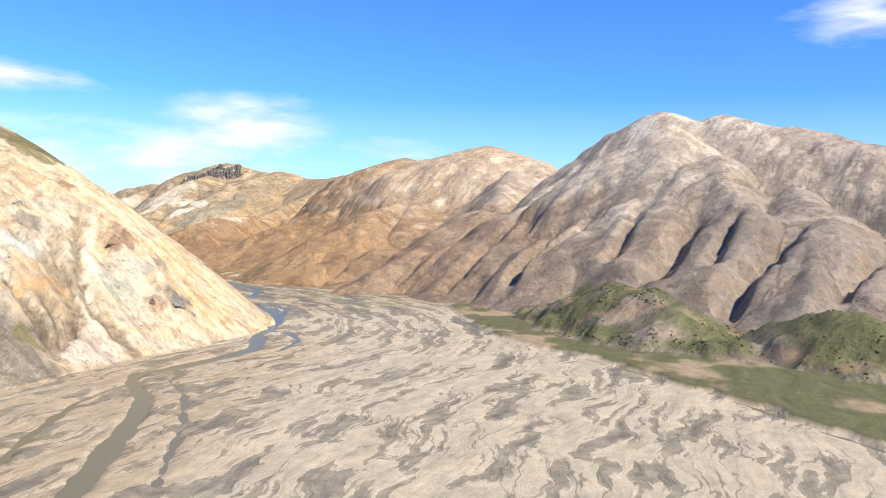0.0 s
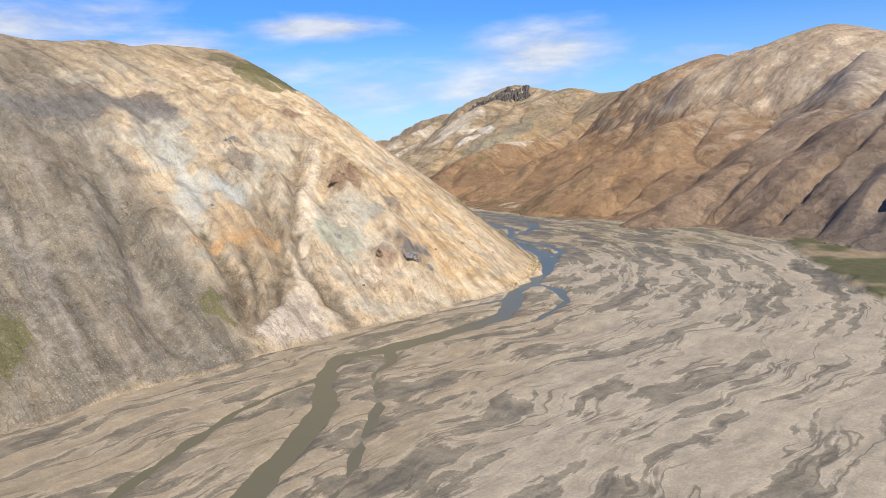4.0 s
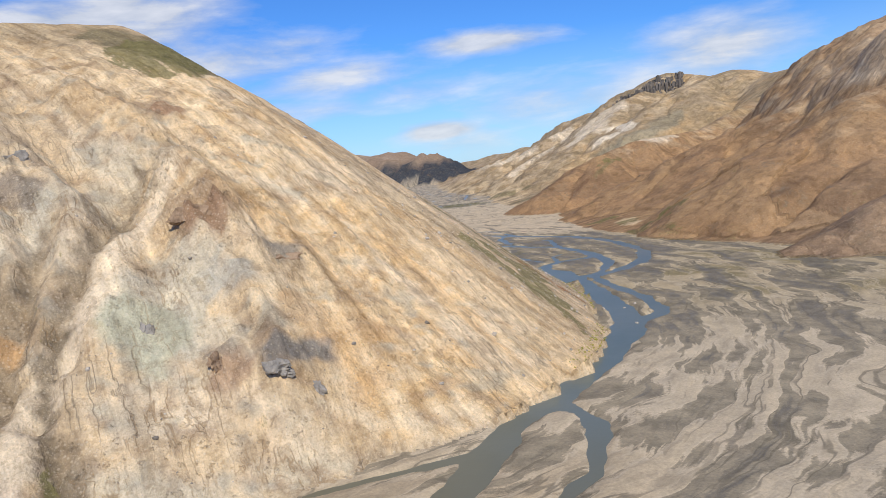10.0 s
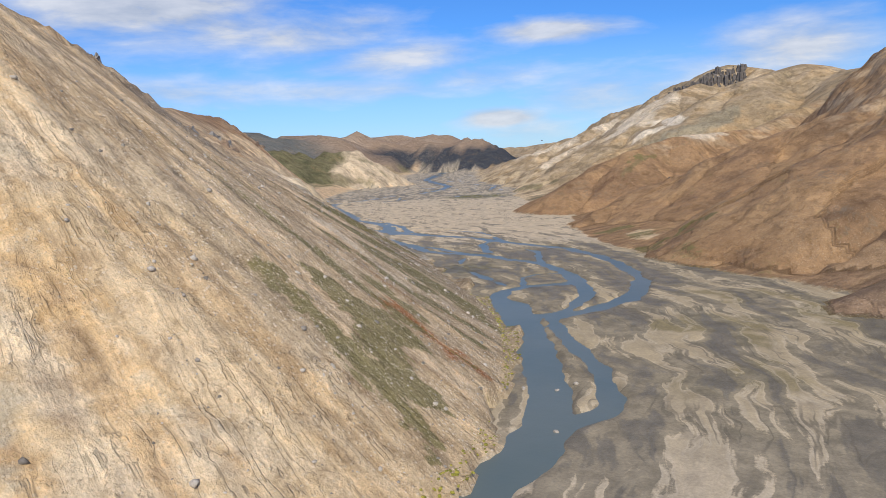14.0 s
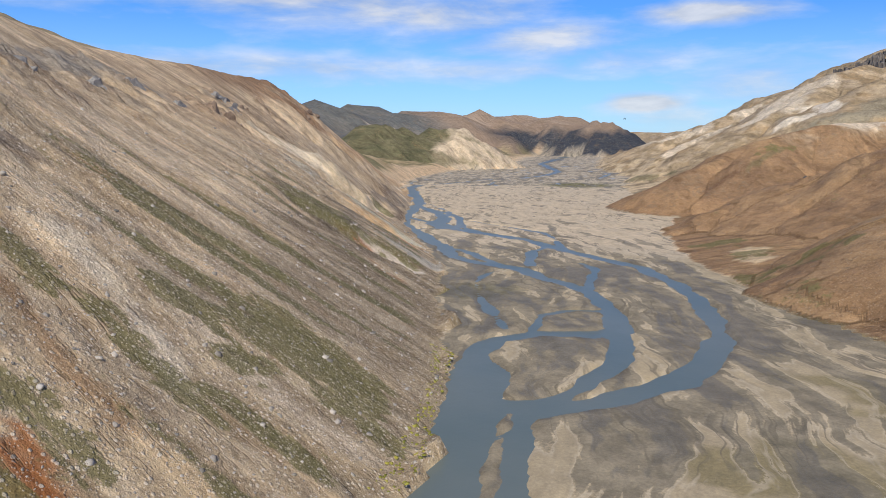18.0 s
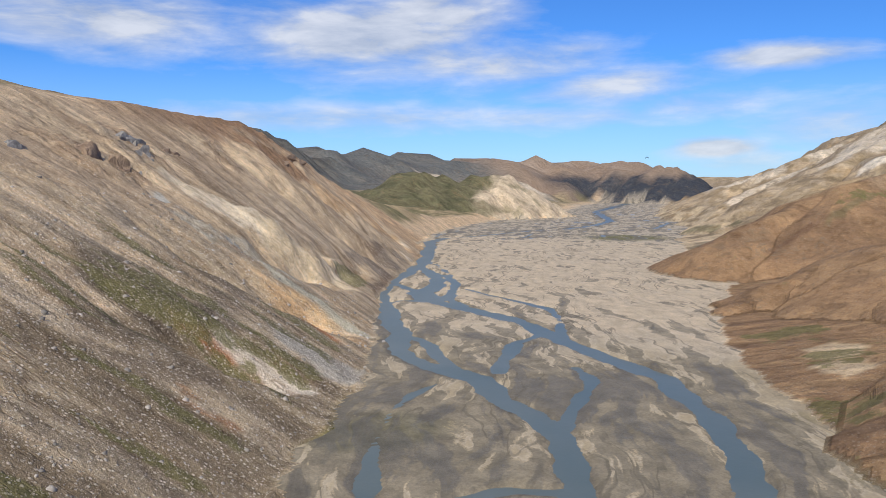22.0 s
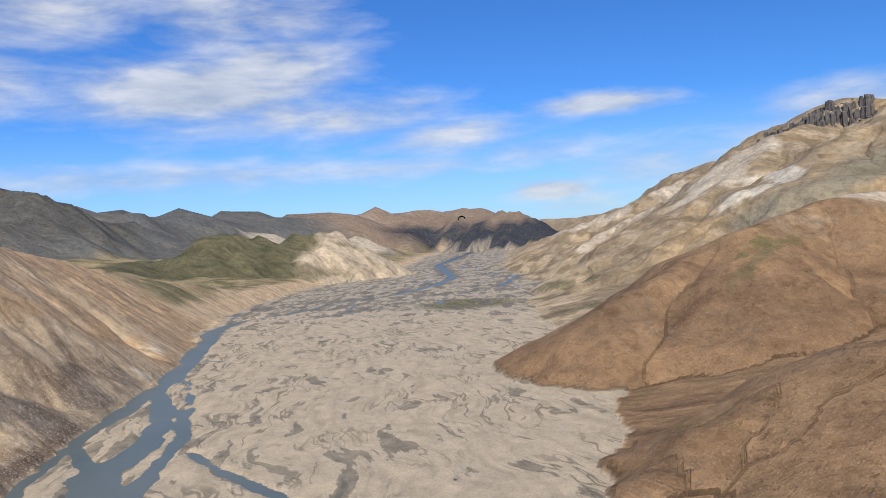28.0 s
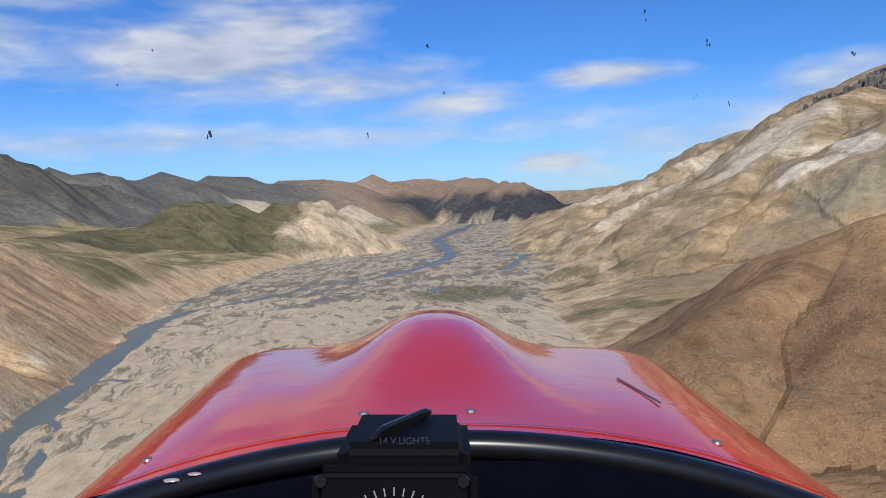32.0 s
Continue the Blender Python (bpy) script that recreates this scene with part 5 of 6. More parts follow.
def build_water():
    """One level sheet that shows wherever the bed lies below it."""
    bm = bmesh.new()
    ring = [bm.verts.new((x, y, WATER_Z)) for x, y in RING[::3]]
    face = bm.faces.new(ring)
    bmesh.ops.triangulate(bm, faces=[face])
    bmesh.ops.recalc_face_normals(bm, faces=bm.faces)
    me = bpy.data.meshes.new("water")
    bm.to_mesh(me)
    bm.free()
    if me.polygons and me.polygons[0].normal.z < 0:
        me.flip_normals()
    me.materials.append(WATER)
    tagged(new("water", me), "grey-blue silty glacial river in braided channels", "river", kind="structure")


build_water()


# ---------------------------------------------------------------- things
def part(name, bm, mat, parent=None, label="", smooth=False):
    """Links a bmesh as one mesh object, under a thing or a part."""
    me = bpy.data.meshes.new(name)
    bm.to_mesh(me)
    bm.free()
    for p in me.polygons:
        p.use_smooth = smooth
    me.materials.append(mat)
    ob = new(name, me)
    if parent is not None:
        ob.parent = parent
    if label:
        ob["label"] = label
    return ob


def height_at(points):
    p = np.array(points, float).reshape(-1, 2)
    return terrain(p[:, 0], p[:, 1])[0]


def rock_material(name, dark, light, scale):
    m, n = material(name)
    place = n.add("ShaderNodeTexCoord").outputs["Object"]
    big = n.noise(place, 0.25 * scale, 5, 0.6)
    crack = n.noise(n.add("ShaderNodeMapping", Vector=place, Scale=(1, 1, 0.22)).outputs[0], 1.1 * scale, 6, 0.65)
    fac = n.math("ADD", n.math("MULTIPLY", big, 0.5), n.math("MULTIPLY", crack, 0.5))
    col = n.ramp(fac, [(0.36, dark), (0.62, light)])
    bump = n.add("ShaderNodeBump", Height=crack, Strength=0.8, Distance=0.6 / scale)
    surface(n, col, 0.92, bump.outputs[0], spec=0.2)
    return m


CRAG_ROCK = rock_material("crag_rock", (0.055, 0.048, 0.042), (0.22, 0.19, 0.16), 0.6)
GREY_ROCK = rock_material("grey_rock", (0.15, 0.14, 0.125), (0.34, 0.31, 0.27), 1.0)
BROWN_ROCK = rock_material("brown_rock", (0.17, 0.115, 0.075), (0.38, 0.27, 0.175), 1.0)
PALE_ROCK = rock_material("pale_rock", (0.26, 0.23, 0.19), (0.50, 0.45, 0.38), 1.6)


def stone_bmesh(rng, sx, sy, sz, cuts=7, subdivisions=3):
    """A broken rock: a ball with flat faces cut off it and a rough skin."""
    bm = bmesh.new()
    bmesh.ops.create_icosphere(bm, subdivisions=subdivisions, radius=1.0)
    planes = []
    for _ in range(cuts):
        v = Vector((rng.gauss(0, 1), rng.gauss(0, 1), rng.gauss(0, 0.7))).normalized()
        planes.append((v, rng.uniform(0.5, 0.85)))
    off = Vector((rng.uniform(0, 50), rng.uniform(0, 50), rng.uniform(0, 50)))
    for v in bm.verts:
        co = v.co.copy()
        for nrm, dist in planes:
            over = co.dot(nrm) - dist
            if over > 0:
                co -= nrm * over
        co *= 1 + 0.16 * noise.noise(co * 2.2 + off) + 0.07 * noise.noise(co * 6 + off)
        v.co = Vector((co.x * sx, co.y * sy, co.z * sz))
    return bm


# Outcrops: name, x, y, half-sizes, rock, turn, label, category.
OUTCROPS = [
    ("rock_outcrop", -277, 540, 4.5, 3, 4.5, BROWN_ROCK, 20, "brown rock ledge jutting from the pale mountainside", "rock"),
    ("rock_outcrop", -178, 500, 4.5, 3, 3.2, GREY_ROCK, 60, "dark grey rock block in the cream scree", "rock"),
    ("rock_outcrop", -172, 506, 3.2, 2.2, 2.2, GREY_ROCK, 15, "grey broken rock beside the dark block", "rock"),
    ("rock_outcrop", -227, 515, 6, 3.5, 3.6, BROWN_ROCK, 75, "rusty brown rock cap on the pale slope", "rock"),
    ("rock_outcrop", -236, 519, 4, 2.5, 2.8, BROWN_ROCK, 40, "rusty brown rock cap on the pale slope", "rock"),
    ("rock_outcrop", -282, 491, 5, 2.4, 2.4, GREY_ROCK, 80, "grey rock ledge across the pale slope", "rock"),
    ("rock_outcrop", -203, 529, 4, 2.2, 2.0, BROWN_ROCK, 50, "low brown rock outcrop on the slope", "rock"),
    ("rock_outcrop", -193, 492, 3.5, 2.2, 2.6, BROWN_ROCK, 120, "brown crumbling rock on the lower slope", "rock"),
    ("rock_outcrop", -215, 484, 3, 2, 2.6, GREY_ROCK, 30, "grey rock knob on the pale slope", "rock"),
]
UPPER_ROCKS = [
    ("rock_tower", -483, 873, 3.0, 3.2, 9.0, GREY_ROCK, 15, "dark grey rock tower standing on the scree slope", "rock"),
    ("rock_outcrop", -490, 868, 6, 4, 5, GREY_ROCK, 130, "grey jagged outcrop above the rock tower", "rock"),
    ("rock_outcrop", -497, 860, 5, 3, 5, GREY_ROCK, 100, "grey jagged outcrop above the rock tower", "rock"),
    ("cliff", -512, 818, 10, 6, 10, BROWN_ROCK, 130, "brown fluted cliff near the top of the slope", "cliff"),
    ("cliff", -524, 833, 7, 5, 8, BROWN_ROCK, 120, "brown cliff stub near the top of the slope", "cliff"),
    ("cliff", -570, 848, 9, 5, 7, GREY_ROCK, 130, "grey cliff band under the crest", "cliff"),
    ("rock_outcrop", -660, 915, 5, 4, 5, BROWN_ROCK, 40, "brown rock knob on the ochre slope", "rock"),
    ("cliff", -532, 841, 6, 4, 6, GREY_ROCK, 130, "grey broken cliff band under the crest", "cliff"),
    ("cliff", -557, 850, 7, 4, 6, GREY_ROCK, 125, "grey broken cliff band under the crest", "cliff"),
    ("cliff", -590, 872, 8, 4, 5, BROWN_ROCK, 125, "brown cliff band under the crest", "cliff"),
    ("cliff", -482, 790, 8, 4, 6, GREY_ROCK, 128, "grey cliff band under the crest", "cliff"),
    ("cliff", -735, 1004, 13, 6, 6, BROWN_ROCK, 128, "rusty brown cliff at the end of the crest", "cliff"),
    ("cliff", -712, 985, 9, 5, 5, BROWN_ROCK, 128, "rusty brown cliff at the end of the crest", "cliff"),
]
SPINE = [
    ("rock_outcrop", -318, 640, 8, 4, 6, GREY_ROCK, 150, "grey jagged rock on the crest of the spur", "rock"),
    ("rock_outcrop", -338, 662, 7, 4, 5, GREY_ROCK, 140, "grey jagged rock on the crest of the spur", "rock"),
    ("rock_outcrop", -375, 700, 9, 5, 7, GREY_ROCK, 130, "grey jagged rock on the crest of the spur", "rock"),
    ("rock_outcrop", -420, 735, 10, 5, 7, GREY_ROCK, 130, "grey rock band along the crest", "rock"),
    ("rock_outcrop", -455, 755, 10, 5, 7, GREY_ROCK, 120, "grey rock band along the crest", "rock"),
    ("rock_outcrop", -331, 1165, 4, 2.5, 2.5, CRAG_ROCK, 45, "small dark rocks on the brown hillside", "rock"),
    ("rock_outcrop", -340, 1172, 3, 2, 2, CRAG_ROCK, 20, "small dark rocks on the brown hillside", "rock"),
    ("rock_outcrop", -253, 1290, 12, 4, 4, CRAG_ROCK, 40, "dark rock scar on the brown mountainside", "rock"),
    ("rock_outcrop", -745, 2195, 14, 9, 12, CRAG_ROCK, 140, "dark rocks along the ridge below the crag", "rock"),
    ("rock_outcrop", -790, 2235, 12, 8, 9, CRAG_ROCK, 140, "dark rocks along the ridge below the crag", "rock"),
    ("rock_outcrop", -850, 2285, 12, 8, 8, CRAG_ROCK, 140, "dark rocks along the ridge below the crag", "rock"),
]


def outcrop_bmesh(rng, a, b, c):
    """A ragged outcrop: one rock cut by flat joints and stepped in blocks."""
    bm = stone_bmesh(rng, 1.0, 1.0, 1.0, 12, 4)
    off = Vector((rng.uniform(0, 90), rng.uniform(0, 90), rng.uniform(0, 90)))
    for v in bm.verts:
        co = v.co.copy()
        bent = co + 0.2 * noise.noise_vector(co * 1.6 + off)
        block = noise.cell(Vector((bent.x * 2.1, bent.y * 2.1, bent.z * 0.8)) + off)
        r = 0.88 + 0.26 * block + 0.05 * noise.noise(co * 6 + off)
        v.co = Vector((co.x * a * r, co.y * b * r, co.z * c * r))
    return bm


def build_outcrops():
    rng = random.Random(5)
    rows = OUTCROPS + UPPER_ROCKS + SPINE
    ground = height_at([(r[1], r[2]) for r in rows])
    for (name, x, y, a, b, c, mat, turn, label, category), z in zip(rows, ground):
        ob = part(name, outcrop_bmesh(rng, a * 1.4, b * 1.2, c * 1.25), mat)
        ob.matrix_world = pose(x, y, z - (0.95 if category == "rock" and name != "rock_tower" else 0.75) * c, 0, 0, turn)
        tagged(ob, label, category, group="rock outcrops")


def build_crag():
    """The dark crag on the far ridge, built of upright columns."""
    rng = random.Random(8)
    spots_xy = []
    for k in range(92):
        f, row = (k % 23) / 22, k // 23
        spots_xy.append((-728 + 150 * f + 3.5 * row + rng.uniform(-3, 3), 2070 + 44 * f - 13 * row + rng.uniform(-4, 4), f, row))
    ground = height_at([(p[0], p[1]) for p in spots_xy])
    crag = tagged(new("crag"), "dark jagged crag of columnar rock on the ridge", "crag")
    crag.location = (-640, 2092, float(ground.mean()))
    for (x, y, f, row), z in zip(spots_xy, ground):
        bm = bmesh.new()
        r = rng.uniform(4, 7.5)
        top = z + rng.uniform(0, 4) + (-3, 6, 11, 7)[row] - 3 * abs(f - 0.55)
        low = z - 34
        bmesh.ops.create_cone(bm, cap_ends=True, segments=6, radius1=r * 1.5, radius2=r * rng.uniform(0.4, 0.8), depth=top - low)
        for v in bm.verts:
            v.co += Vector((rng.uniform(-1.4, 1.4), rng.uniform(-1.4, 1.4), rng.uniform(-2.5, 2.5)))
        ob = part("column", bm, CRAG_ROCK, crag)
        ob.location = (x + 640, y - 2092, (top + low) / 2 - crag.location.z)
        ob.rotation_euler = (rng.uniform(-0.08, 0.08), rng.uniform(-0.08, 0.08), rng.uniform(0, 1))


build_outcrops()
build_crag()


def scatter(name, places, sizes, squash, mat, label, category, seed):
    """Many small lumps joined into one mesh."""
    rng = np.random.default_rng(seed)
    bm = bmesh.new()
    bmesh.ops.create_icosphere(bm, subdivisions=1, radius=1.0)
    base = np.array([v.co[:] for v in bm.verts])
    tri = np.array([[v.index for v in f.verts] for f in bm.faces])
    bm.free()
    n, m = len(places), len(base)
    a = rng.uniform(0, 2 * np.pi, n)
    stretch = rng.uniform(0.65, 1.35, (n, 1, 3)) * np.array([1, 1, squash])
    verts = base[None] * (1 + rng.uniform(-0.42, 0.3, (n, m, 1))) * stretch * sizes[:, None, None]
    c, sn = np.cos(a)[:, None], np.sin(a)[:, None]
    vx, vy = verts[..., 0] * c - verts[..., 1] * sn, verts[..., 0] * sn + verts[..., 1] * c
    verts = np.stack([vx, vy, verts[..., 2]], -1) + places[:, None, :]
    faces = (tri[None] + (np.arange(n) * m)[:, None, None]).reshape(-1, 3)
    me = bpy.data.meshes.new(name)
    me.vertices.add(n * m)
    me.vertices.foreach_set("co", verts.astype(np.float32).ravel())
    me.loops.add(faces.size)
    me.loops.foreach_set("vertex_index", faces.astype(np.int32).ravel())
    me.polygons.add(len(faces))
    me.polygons.foreach_set("loop_start", np.arange(0, faces.size, 3, dtype=np.int32))
    me.update(calc_edges=True)
    me.materials.append(mat)
    return tagged(new(name, me), label, category, kind="stuff")


def island_material(name, dark, light):
    m, n = material(name)
    pick = n.add("ShaderNodeNewGeometry").outputs["Random Per Island"]
    place = n.add("ShaderNodeTexCoord").outputs["Object"]
    col = n.ramp(pick, [(0.0, dark), (1.0, light)])
    col = n.mix(1.0, col, n.ramp(n.noise(place, 3.0, 4, 0.6), [(0.3, 0.75), (0.7, 1.2)]), "MULTIPLY")
    surface(n, col, 0.93, spec=0.15)
    return m


STONE_MIX = island_material("scree_stone", (0.17, 0.15, 0.125), (0.52, 0.46, 0.38))
SCRUB = island_material("scrub", (0.06, 0.068, 0.024), (0.14, 0.145, 0.05))
TUFT = island_material("moss_tuft", (0.17, 0.17, 0.03), (0.36, 0.32, 0.06))


def build_scatter():
    rng = np.random.default_rng(21)
    x, y = rng.uniform(-500, -130, 34000), rng.uniform(420, 940, 34000)
    z, k = terrain(x, y)
    scree = step(1180, 1320, k["sl"])
    keep = k["left"] & ~k["floor"] & (k["d"] > 1.5) & (k["d"] < 150) & (rng.uniform(0, 1, len(x)) < (0.12 + 0.5 * scree) * step(150, 20, k["d"]))
    places = np.stack([x, y, z], 1)[keep][:9000]
    sizes = 0.13 + 0.22 * rng.pareto(2.6, len(places)).clip(0, 3.2)
    scatter("scree_stones", places, sizes, 0.75, STONE_MIX, "loose pale and grey stones strewn over the scree", "stones", 22)
    x, y = rng.uniform(60, 340, 6000), rng.uniform(400, 700, 6000)
    z, k = terrain(x, y)
    keep = (k["hill"] > 3) & (fbm(x / 30, y / 30, 83, 3) > 0.1)
    places = np.stack([x, y, z], 1)[keep][:2000]
    scatter("scrub", places, rng.uniform(0.4, 1.3, len(places)), 0.65, SCRUB, "low dark green scrub on the hill", "shrubs", 23)
    x, y = rng.uniform(-280, -125, 15000), rng.uniform(590, 810, 15000)
    z, k = terrain(x, y)
    keep = k["left"] & ~k["floor"] & (k["d"] < 3.5) & (k["sl"] > 1235) & (k["sl"] < 1480)
    places = np.stack([x, y, z], 1)[keep][:900]
    scatter("moss_tufts", places, rng.uniform(0.2, 0.6, len(places)), 0.5, TUFT, "yellow-green moss along the river bank", "moss", 24)


build_scatter()


def build_river_boulders():
    rng = random.Random(31)
    for x, y in ((-163, 696), (-160, 702), (-171, 690), (-437, 912), (-428, 918), (-146, 668)):
        bm = stone_bmesh(rng, 0.9, 0.7, 0.6, 6, 2)
        ob = part("river_boulder", bm, PALE_ROCK)
        z = float(height_at([(x, y)])[0])
        ob.matrix_world = pose(x, y, max(z, WATER_Z - 0.25) + 0.25, 0, 0, rng.uniform(0, 180))
        tagged(ob, "pale boulder in the river at the bank", "boulder", group="river boulders")


build_river_boulders()


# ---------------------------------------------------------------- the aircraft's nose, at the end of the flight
def paint_material():
    m, n = material("red_paint")
    place = n.add("ShaderNodeTexCoord").outputs["Object"]
    fade = n.noise(place, 3.0, 5, 0.6)
    dust = n.noise(place, 40.0, 4, 0.6)
    col = n.ramp(fade, [(0.3, (0.50, 0.020, 0.010)), (0.7, (0.60, 0.034, 0.014))])
    rough = n.math("ADD", 0.03, n.math("MULTIPLY", dust, 0.07))
    bump = n.add("ShaderNodeBump", Height=fade, Strength=0.12, Distance=0.02)
    surface(n, col, rough, bump.outputs[0], spec=0.42)
    return m


def plain_material(name, color, rough, metal=0.0, spec=0.4):
    m, n = material(name)
    place = n.add("ShaderNodeTexCoord").outputs["Object"]
    col = n.mix(1.0, color, n.ramp(n.noise(place, 25.0, 5, 0.6), [(0.3, 0.8), (0.7, 1.2)]), "MULTIPLY")
    surface(n, col, rough, metal=metal, spec=spec)
    return m


RED = paint_material()
BLACK = plain_material("black_trim", (0.008, 0.008, 0.009), 0.3)
# the cabin roof's shade is put into the dash and case colours
DASH = plain_material("dash_vinyl", (0.002, 0.0025, 0.006), 0.9, spec=0.03)
CASE = plain_material("instrument_case", (0.0025, 0.0025, 0.0035), 0.6, spec=0.12)
SEAM = plain_material("worn_metal_edge", (0.62, 0.48, 0.44), 0.4, 0.4)
STEEL = plain_material("steel", (0.22, 0.22, 0.23), 0.5, 0.7)
SPOT = plain_material("insect", (0.03, 0.025, 0.02), 0.8)
DARK_PRINT = plain_material("dark_print", (0.035, 0.037, 0.05), 0.7)
DIAL_WHITE = plain_material("dial_white", (0.28, 0.28, 0.28), 0.7)
DIAL_YELLOW = plain_material("dial_yellow", (0.5, 0.42, 0.06), 0.6)


def screen_material():
    """Clear perspex: lets light straight through, with a little gloss."""
    m, n = material("screen_perspex")
    clear = n.add("ShaderNodeBsdfTransparent", Color=(0.97, 0.98, 0.98, 1.0))
    gloss = n.add("ShaderNodeBsdfGlossy", Roughness=0.08)
    mixed = n.add("ShaderNodeMixShader", i0=0.012, i1=clear.outputs[0], i2=gloss.outputs[0])
    n.add("ShaderNodeOutputMaterial", Surface=mixed.outputs[0])
    return m


SCREEN = screen_material()


def cowl_height(x, far):
    """Top of the engine cowling at a place across, so far ahead of the pilot's eye."""
    f = min(max((far - 0.84) / 0.86, 0), 1)
    w = 0.47 + 0.055 * f
    side = abs(x - 0.02 * (1 - f)) / w
    top = -0.207 - 0.010 * f - (0.10 - 0.02 * f) * side ** (2.0 + 6.5 * f)
    hump = 0.082 * math.exp(-((abs(x + 0.012) / 0.15) ** 2.6)) * float(step(0.0, 0.8, np.float64(f)))
    front = 0.16 * max(0, (far - 1.62) / 0.2) ** 2
    drop = 1.6 * max(0, side - 1.0) ** 1.2
    return top + hump * (1 - 0.5 * min(front * 6, 1)) - front - drop


def ribbon(line, across, thick=0.0):
    """A strip along a line of points, across being the offset of its second edge."""
    bm = bmesh.new()
    a = [bm.verts.new(p) for p in line]
    b = [bm.verts.new(Vector(p) + Vector(across)) for p in line]
    for k in range(len(line) - 1):
        bm.faces.new((a[k], a[k + 1], b[k + 1], b[k]))
    if thick:
        bmesh.ops.solidify(bm, geom=bm.faces[:], thickness=thick)
    return bm


def box(bm, x0, x1, y0, y1, z0, z1, bevel=0.0):
    got = bmesh.ops.create_cube(bm, size=1.0, matrix=Matrix.Translation(((x0 + x1) / 2, (y0 + y1) / 2, (z0 + z1) / 2)) @ Matrix.Diagonal((x1 - x0, y1 - y0, z1 - z0, 1)))
    if bevel:
        edges = list({e for v in got["verts"] for e in v.link_edges})
        bmesh.ops.bevel(bm, geom=edges, offset=bevel, segments=3, affect="EDGES")
    return bm


def letters(name, text, size, mat, parent, at, turn=0.0):
    cu = bpy.data.curves.new(name, "FONT")
    cu.body, cu.size, cu.align_x, cu.align_y = text, size, "CENTER", "CENTER"
    tmp = bpy.data.objects.new("tmp", cu)
    scene.collection.objects.link(tmp)
    me = bpy.data.meshes.new_from_object(tmp)
    bpy.data.objects.remove(tmp)
    me.materials.append(mat)
    ob = new(name, me)
    ob.parent = parent
    ob.matrix_basis = Matrix.Translation(at) @ Matrix.Rotation(turn, 4, "Z")
    return ob


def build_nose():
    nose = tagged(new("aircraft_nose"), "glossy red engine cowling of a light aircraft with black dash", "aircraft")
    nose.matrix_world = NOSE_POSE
    # cowling
    bm = bmesh.new()
    fars = [0.84 + 0.03 * k for k in range(34)]
    xs = [-0.62 + 1.24 * k / 96 for k in range(97)]
    grid = [[bm.verts.new((x, cowl_height(x, far), -far)) for x in xs] for far in fars]
    for r in range(len(fars) - 1):
        for c in range(len(xs) - 1):
            bm.faces.new((grid[r][c], grid[r][c + 1], grid[r + 1][c + 1], grid[r + 1][c]))
    bmesh.ops.recalc_face_normals(bm, faces=bm.faces)
    cowling = part("cowling", bm, RED, nose, "faded glossy red cowling with a raised hump", True)
    bm = ribbon([(x, cowl_height(x, 0.87) + 0.0015, -0.87) for x in xs], (0, 0.001, 0.004), 0.0015)
    part("seam", bm, SEAM, cowling, "worn pale metal seam")
    for x in (-0.372, -0.10, 0.035, 0.345):
        bm = bmesh.new()
        bmesh.ops.create_cone(bm, cap_ends=True, segments=16, radius1=0.0075, radius2=0.006, depth=0.003)
        bolt = part("bolt", bm, STEEL, cowling)
        bolt.location = (x, cowl_height(x, 0.925) + 0.0005, -0.925)
        bolt.rotation_euler = (radians(-92), 0, 0)
    bm = bmesh.new()
    a, b = Vector((0.29, cowl_height(0.29, 1.22) + 0.002, -1.22)), Vector((0.315, cowl_height(0.315, 1.06) + 0.0035, -1.06))
    bmesh.ops.create_cone(bm, cap_ends=True, segments=8, radius1=0.0014, radius2=0.0014, depth=(b - a).length,
                          matrix=Matrix.Translation((a + b) / 2) @ (b - a).to_track_quat("Z", "Y").to_matrix().to_4x4())
    part("latch_rod", bm, STEEL, cowling)
    # screen frame and dash
    bm = bmesh.new()
    rings = [[bm.verts.new((x, cowl_height(x, 0.84) - 0.014 + 0.017 * math.cos(math.tau * a / 10), -0.828 + 0.021 * math.sin(math.tau * a / 10))) for a in range(10)] for x in xs]
    for one, two in zip(rings, rings[1:]):
        for a in range(10):
            bm.faces.new((one[a], one[(a + 1) % 10], two[(a + 1) % 10], two[a]))
    bmesh.ops.recalc_face_normals(bm, faces=bm.faces)
    frame_tube = part("screen_frame", bm, BLACK, nose, "shiny black windscreen frame", True)
    for x, size in ((-0.30, 0.006), (-0.275, 0.005)):
        bm = bmesh.new()
        bmesh.ops.create_icosphere(bm, subdivisions=2, radius=size)
        for v in bm.verts:
            v.co = Vector((v.co.x * 1.6, v.co.y * 0.35, v.co.z)) * (1 + 0.3 * noise.noise(v.co * 180))
        chip = part("sealant_dab", bm, SEAM, frame_tube, "pale dab of old sealant")
        chip.location = (x, cowl_height(x, 0.84) - 0.003, -0.812)
    bm = bmesh.new()
    rows = []
    for far, fall in ((0.835, 0.0), (0.815, 0.022), (0.74, 0.045), (0.62, 0.075), (0.48, 0.105), (0.36, 0.14), (0.3, 0.3)):
        rows.append([bm.verts.new((x * (0.7 + 0.3 * far / 0.82) * 1.12, cowl_height(x, 0.84) - 0.012 - fall + 0.012 * math.sin(x * 9), -far)) for x in xs[::3]])
    for r in range(len(rows) - 1):
        for c in range(len(rows[0]) - 1):
            bm.faces.new((rows[r][c], rows[r][c + 1], rows[r + 1][c + 1], rows[r + 1][c]))
    bmesh.ops.recalc_face_normals(bm, faces=bm.faces)
    part("dashboard", bm, DASH, nose, "dark blue-black padded dash", True)
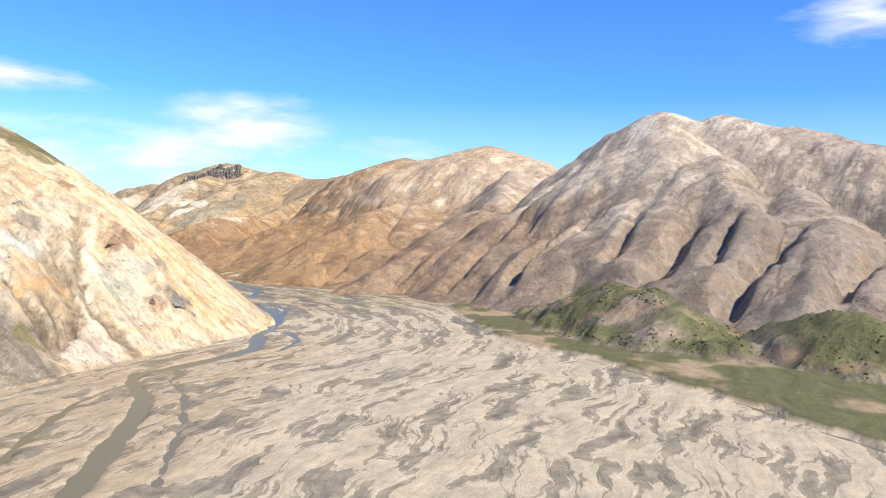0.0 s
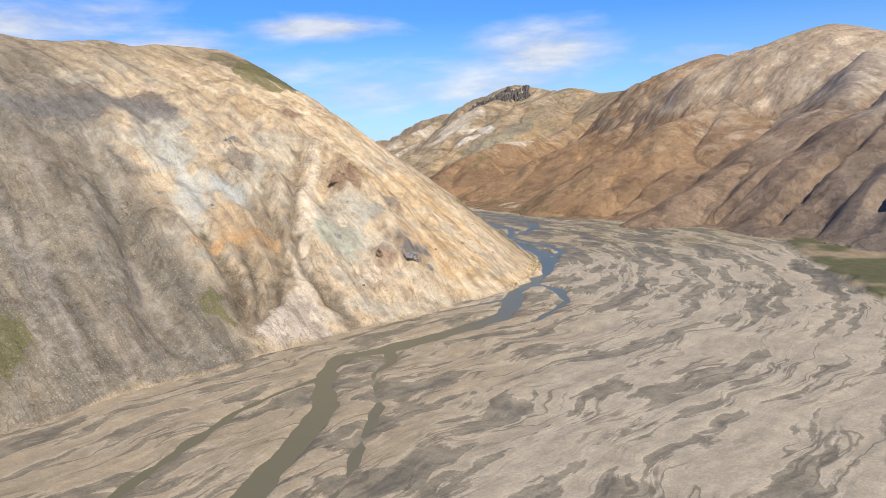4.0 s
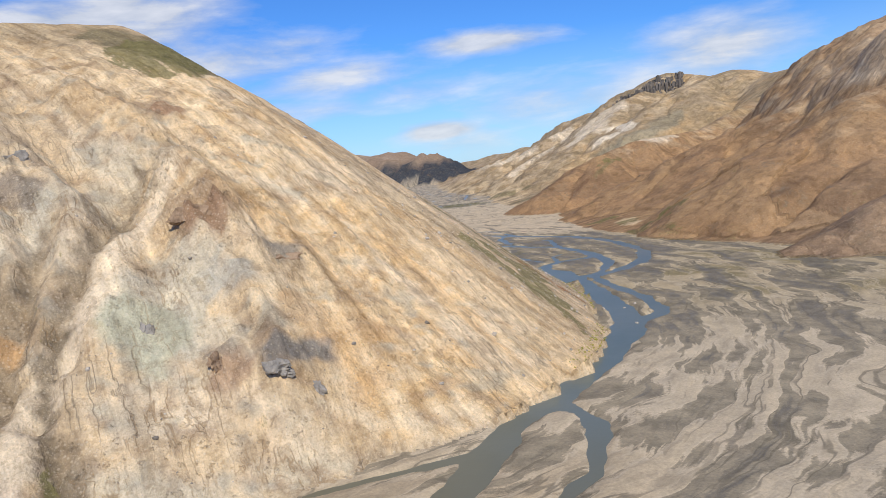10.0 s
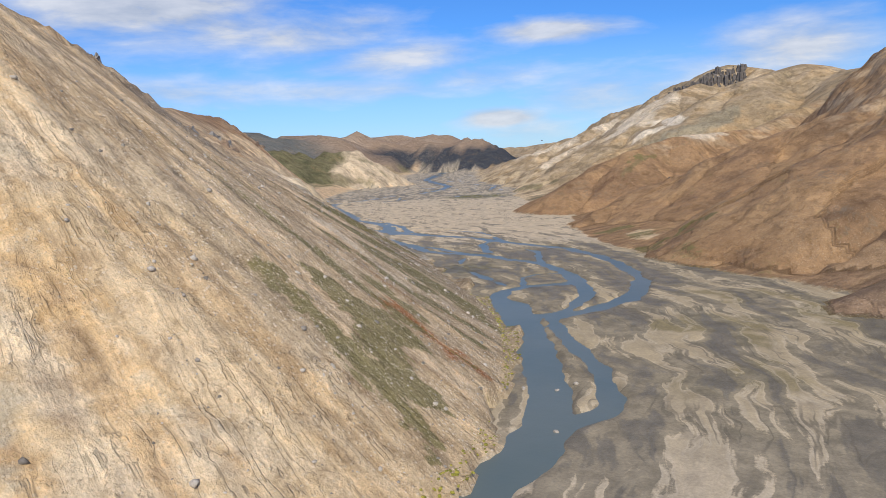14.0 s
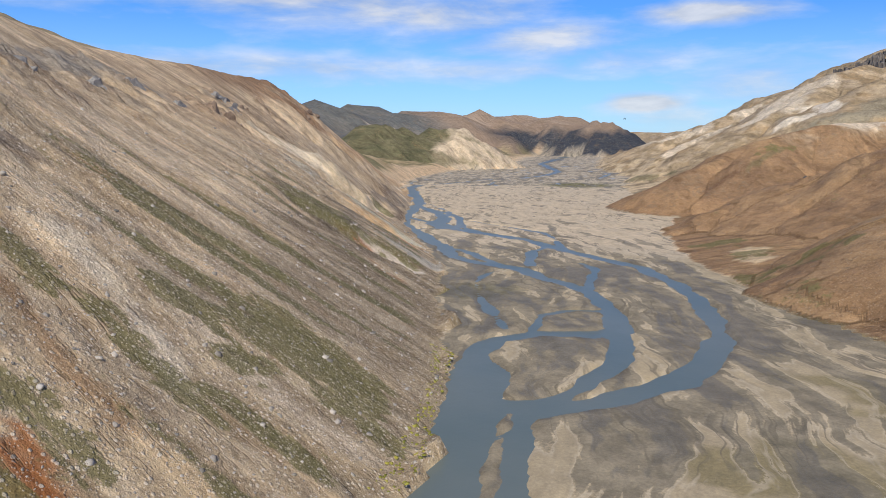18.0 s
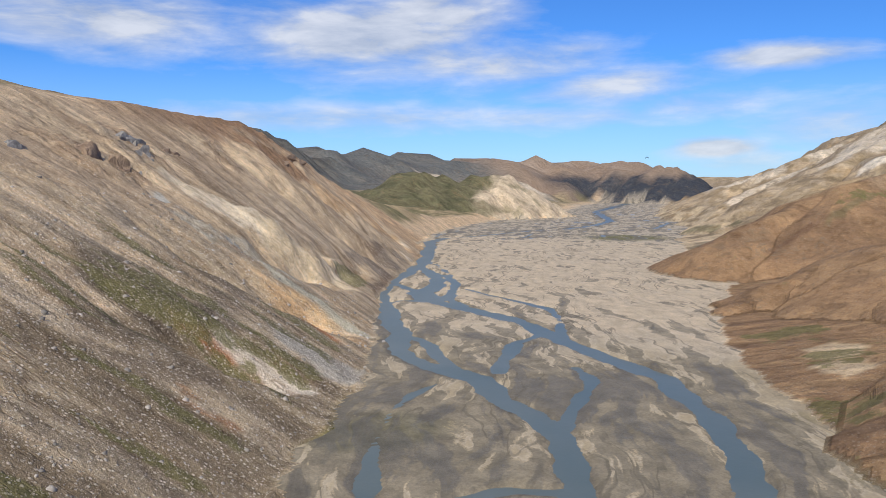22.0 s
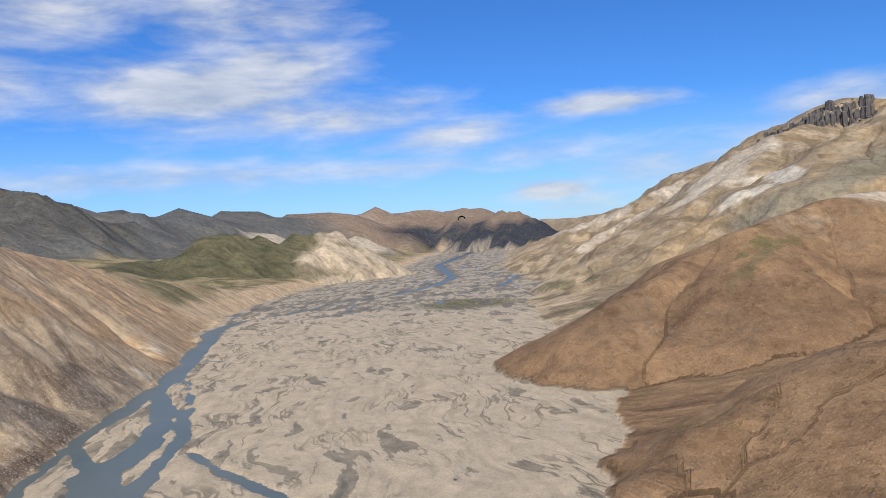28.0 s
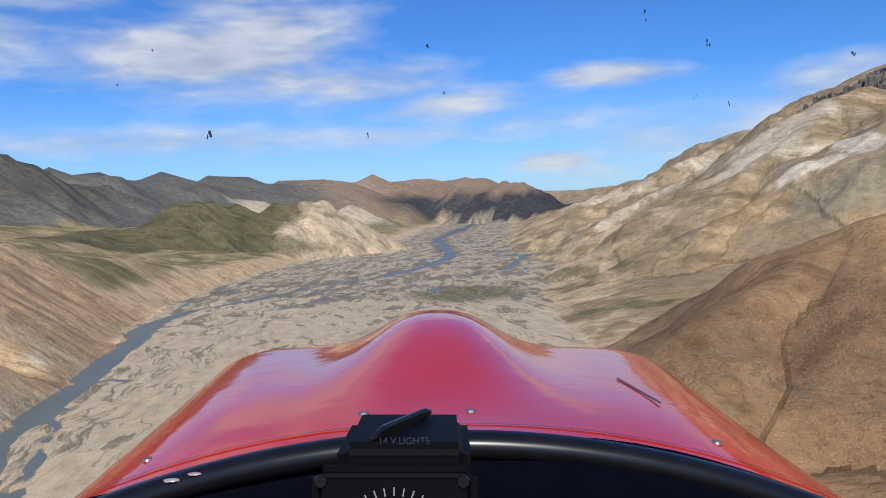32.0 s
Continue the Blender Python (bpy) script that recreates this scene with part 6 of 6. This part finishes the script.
    # windscreen pane, spotted with dried insects
    def on_pane(x, lean):
        return (x, -0.205 + 0.72 * lean - 0.05 * x * x, -0.80 + 0.42 * lean + 0.25 * x * x)

    bm = bmesh.new()
    lattice_pts = [[bm.verts.new(on_pane(-0.62 + 1.24 * c / 24, r / 14)) for c in range(25)] for r in range(15)]
    for r in range(14):
        for c in range(24):
            bm.faces.new((lattice_pts[r][c], lattice_pts[r][c + 1], lattice_pts[r + 1][c + 1], lattice_pts[r + 1][c]))
    bmesh.ops.recalc_face_normals(bm, faces=bm.faces)
    pane = part("windscreen", bm, SCREEN, nose, "clear curved windscreen spotted with insects", True)
    pane.visible_shadow = False
    rng = random.Random(77)
    for x, lean, size in ((-0.195, 0.42, 4.6), (0.02, 0.58, 3.4), (0.155, 0.54, 3.2), (0.255, 0.655, 3.0), (-0.065, 0.42, 2.6), (0.0, 0.465, 2.2), (0.315, 0.50, 3.2),
                          (-0.228, 0.505, 2.0), (-0.012, 0.51, 2.2), (0.208, 0.51, 2.4), (-0.035, 0.565, 1.8), (-0.05, 0.50, 1.5), (0.205, 0.46, 1.8), (0.232, 0.455, 1.8), (-0.26, 0.47, 1.4)):
        bm = bmesh.new()
        for k in range(3):
            bmesh.ops.create_icosphere(bm, subdivisions=1, radius=0.001 * size * rng.uniform(0.25, 0.5),
                                       matrix=Matrix.Translation((0.0004 * size * rng.gauss(0, 1), 0.0007 * size * rng.gauss(0, 1), 0)) @ Matrix.Diagonal((rng.uniform(0.35, 0.8), rng.uniform(0.9, 1.8), 0.25, 1)))
        bug = part("insect_spot", bm, SPOT, pane, "dark dried insect")
        bug.location = on_pane(x, lean)
    # direction instrument on top of the dash
    case = part("compass_case", box(bmesh.new(), -0.068, 0.018, -0.235, -0.1235, -0.555, -0.462, 0.008), CASE, nose, "matt black compass case")
    wire = bmesh.new()
    for a in range(14):
        f = a / 13
        bmesh.ops.create_icosphere(wire, subdivisions=1, radius=0.0022, matrix=Matrix.Translation((-0.045 + 0.035 * f, -0.1215 + 0.004 * math.sin(9 * f), -0.47 - 0.07 * f)))
    bmesh.ops.convex_hull(wire, input=wire.verts)
    part("lamp_wire", wire, BLACK, case, "thin black wire")
    part("bezel", box(bmesh.new(), -0.0815, 0.0215, -0.245, -0.1345, -0.462, -0.450, 0.007), CASE, case)
    bm = bmesh.new()
    for k in range(36):
        t = k * math.tau / 36
        length = 0.0052
        m = Matrix.Translation((-0.030, -0.182, -0.4488)) @ Matrix.Rotation(t, 4, "Z") @ Matrix.Translation((0, 0.0335, 0))
        bmesh.ops.create_cube(bm, size=1.0, matrix=m @ Matrix.Diagonal((0.0008, length, 0.0006, 1)))
    part("dial_marks", bm, DIAL_WHITE, case)
    for text, deg in (("33", 12), ("30", 42), ("3", -42), ("6", -72), ("24", 100), ("12", -130)):
        t = radians(deg)
        letters("dial_figure", text, 0.0085, DIAL_WHITE, case, (-0.030 - 0.025 * math.sin(t), -0.182 + 0.025 * math.cos(t), -0.4484), t)
    for text, deg in (("N", -14), ("E", -104)):
        t = radians(deg)
        letters("dial_figure", text, 0.0085, DIAL_YELLOW, case, (-0.030 - 0.025 * math.sin(t), -0.182 + 0.025 * math.cos(t), -0.4484), t)
    letters("case_print", "14 V.LIGHTS", 0.0062, DARK_PRINT, case, (-0.025, -0.1232, -0.470), 0.0)
    for x in (-0.075, 0.0125):
        bm = bmesh.new()
        bmesh.ops.create_cone(bm, cap_ends=True, segments=14, radius1=0.0042, radius2=0.0036, depth=0.002)
        screw = part("screw", bm, BLACK, case)
        screw.location = (x, -0.1425, -0.4492)


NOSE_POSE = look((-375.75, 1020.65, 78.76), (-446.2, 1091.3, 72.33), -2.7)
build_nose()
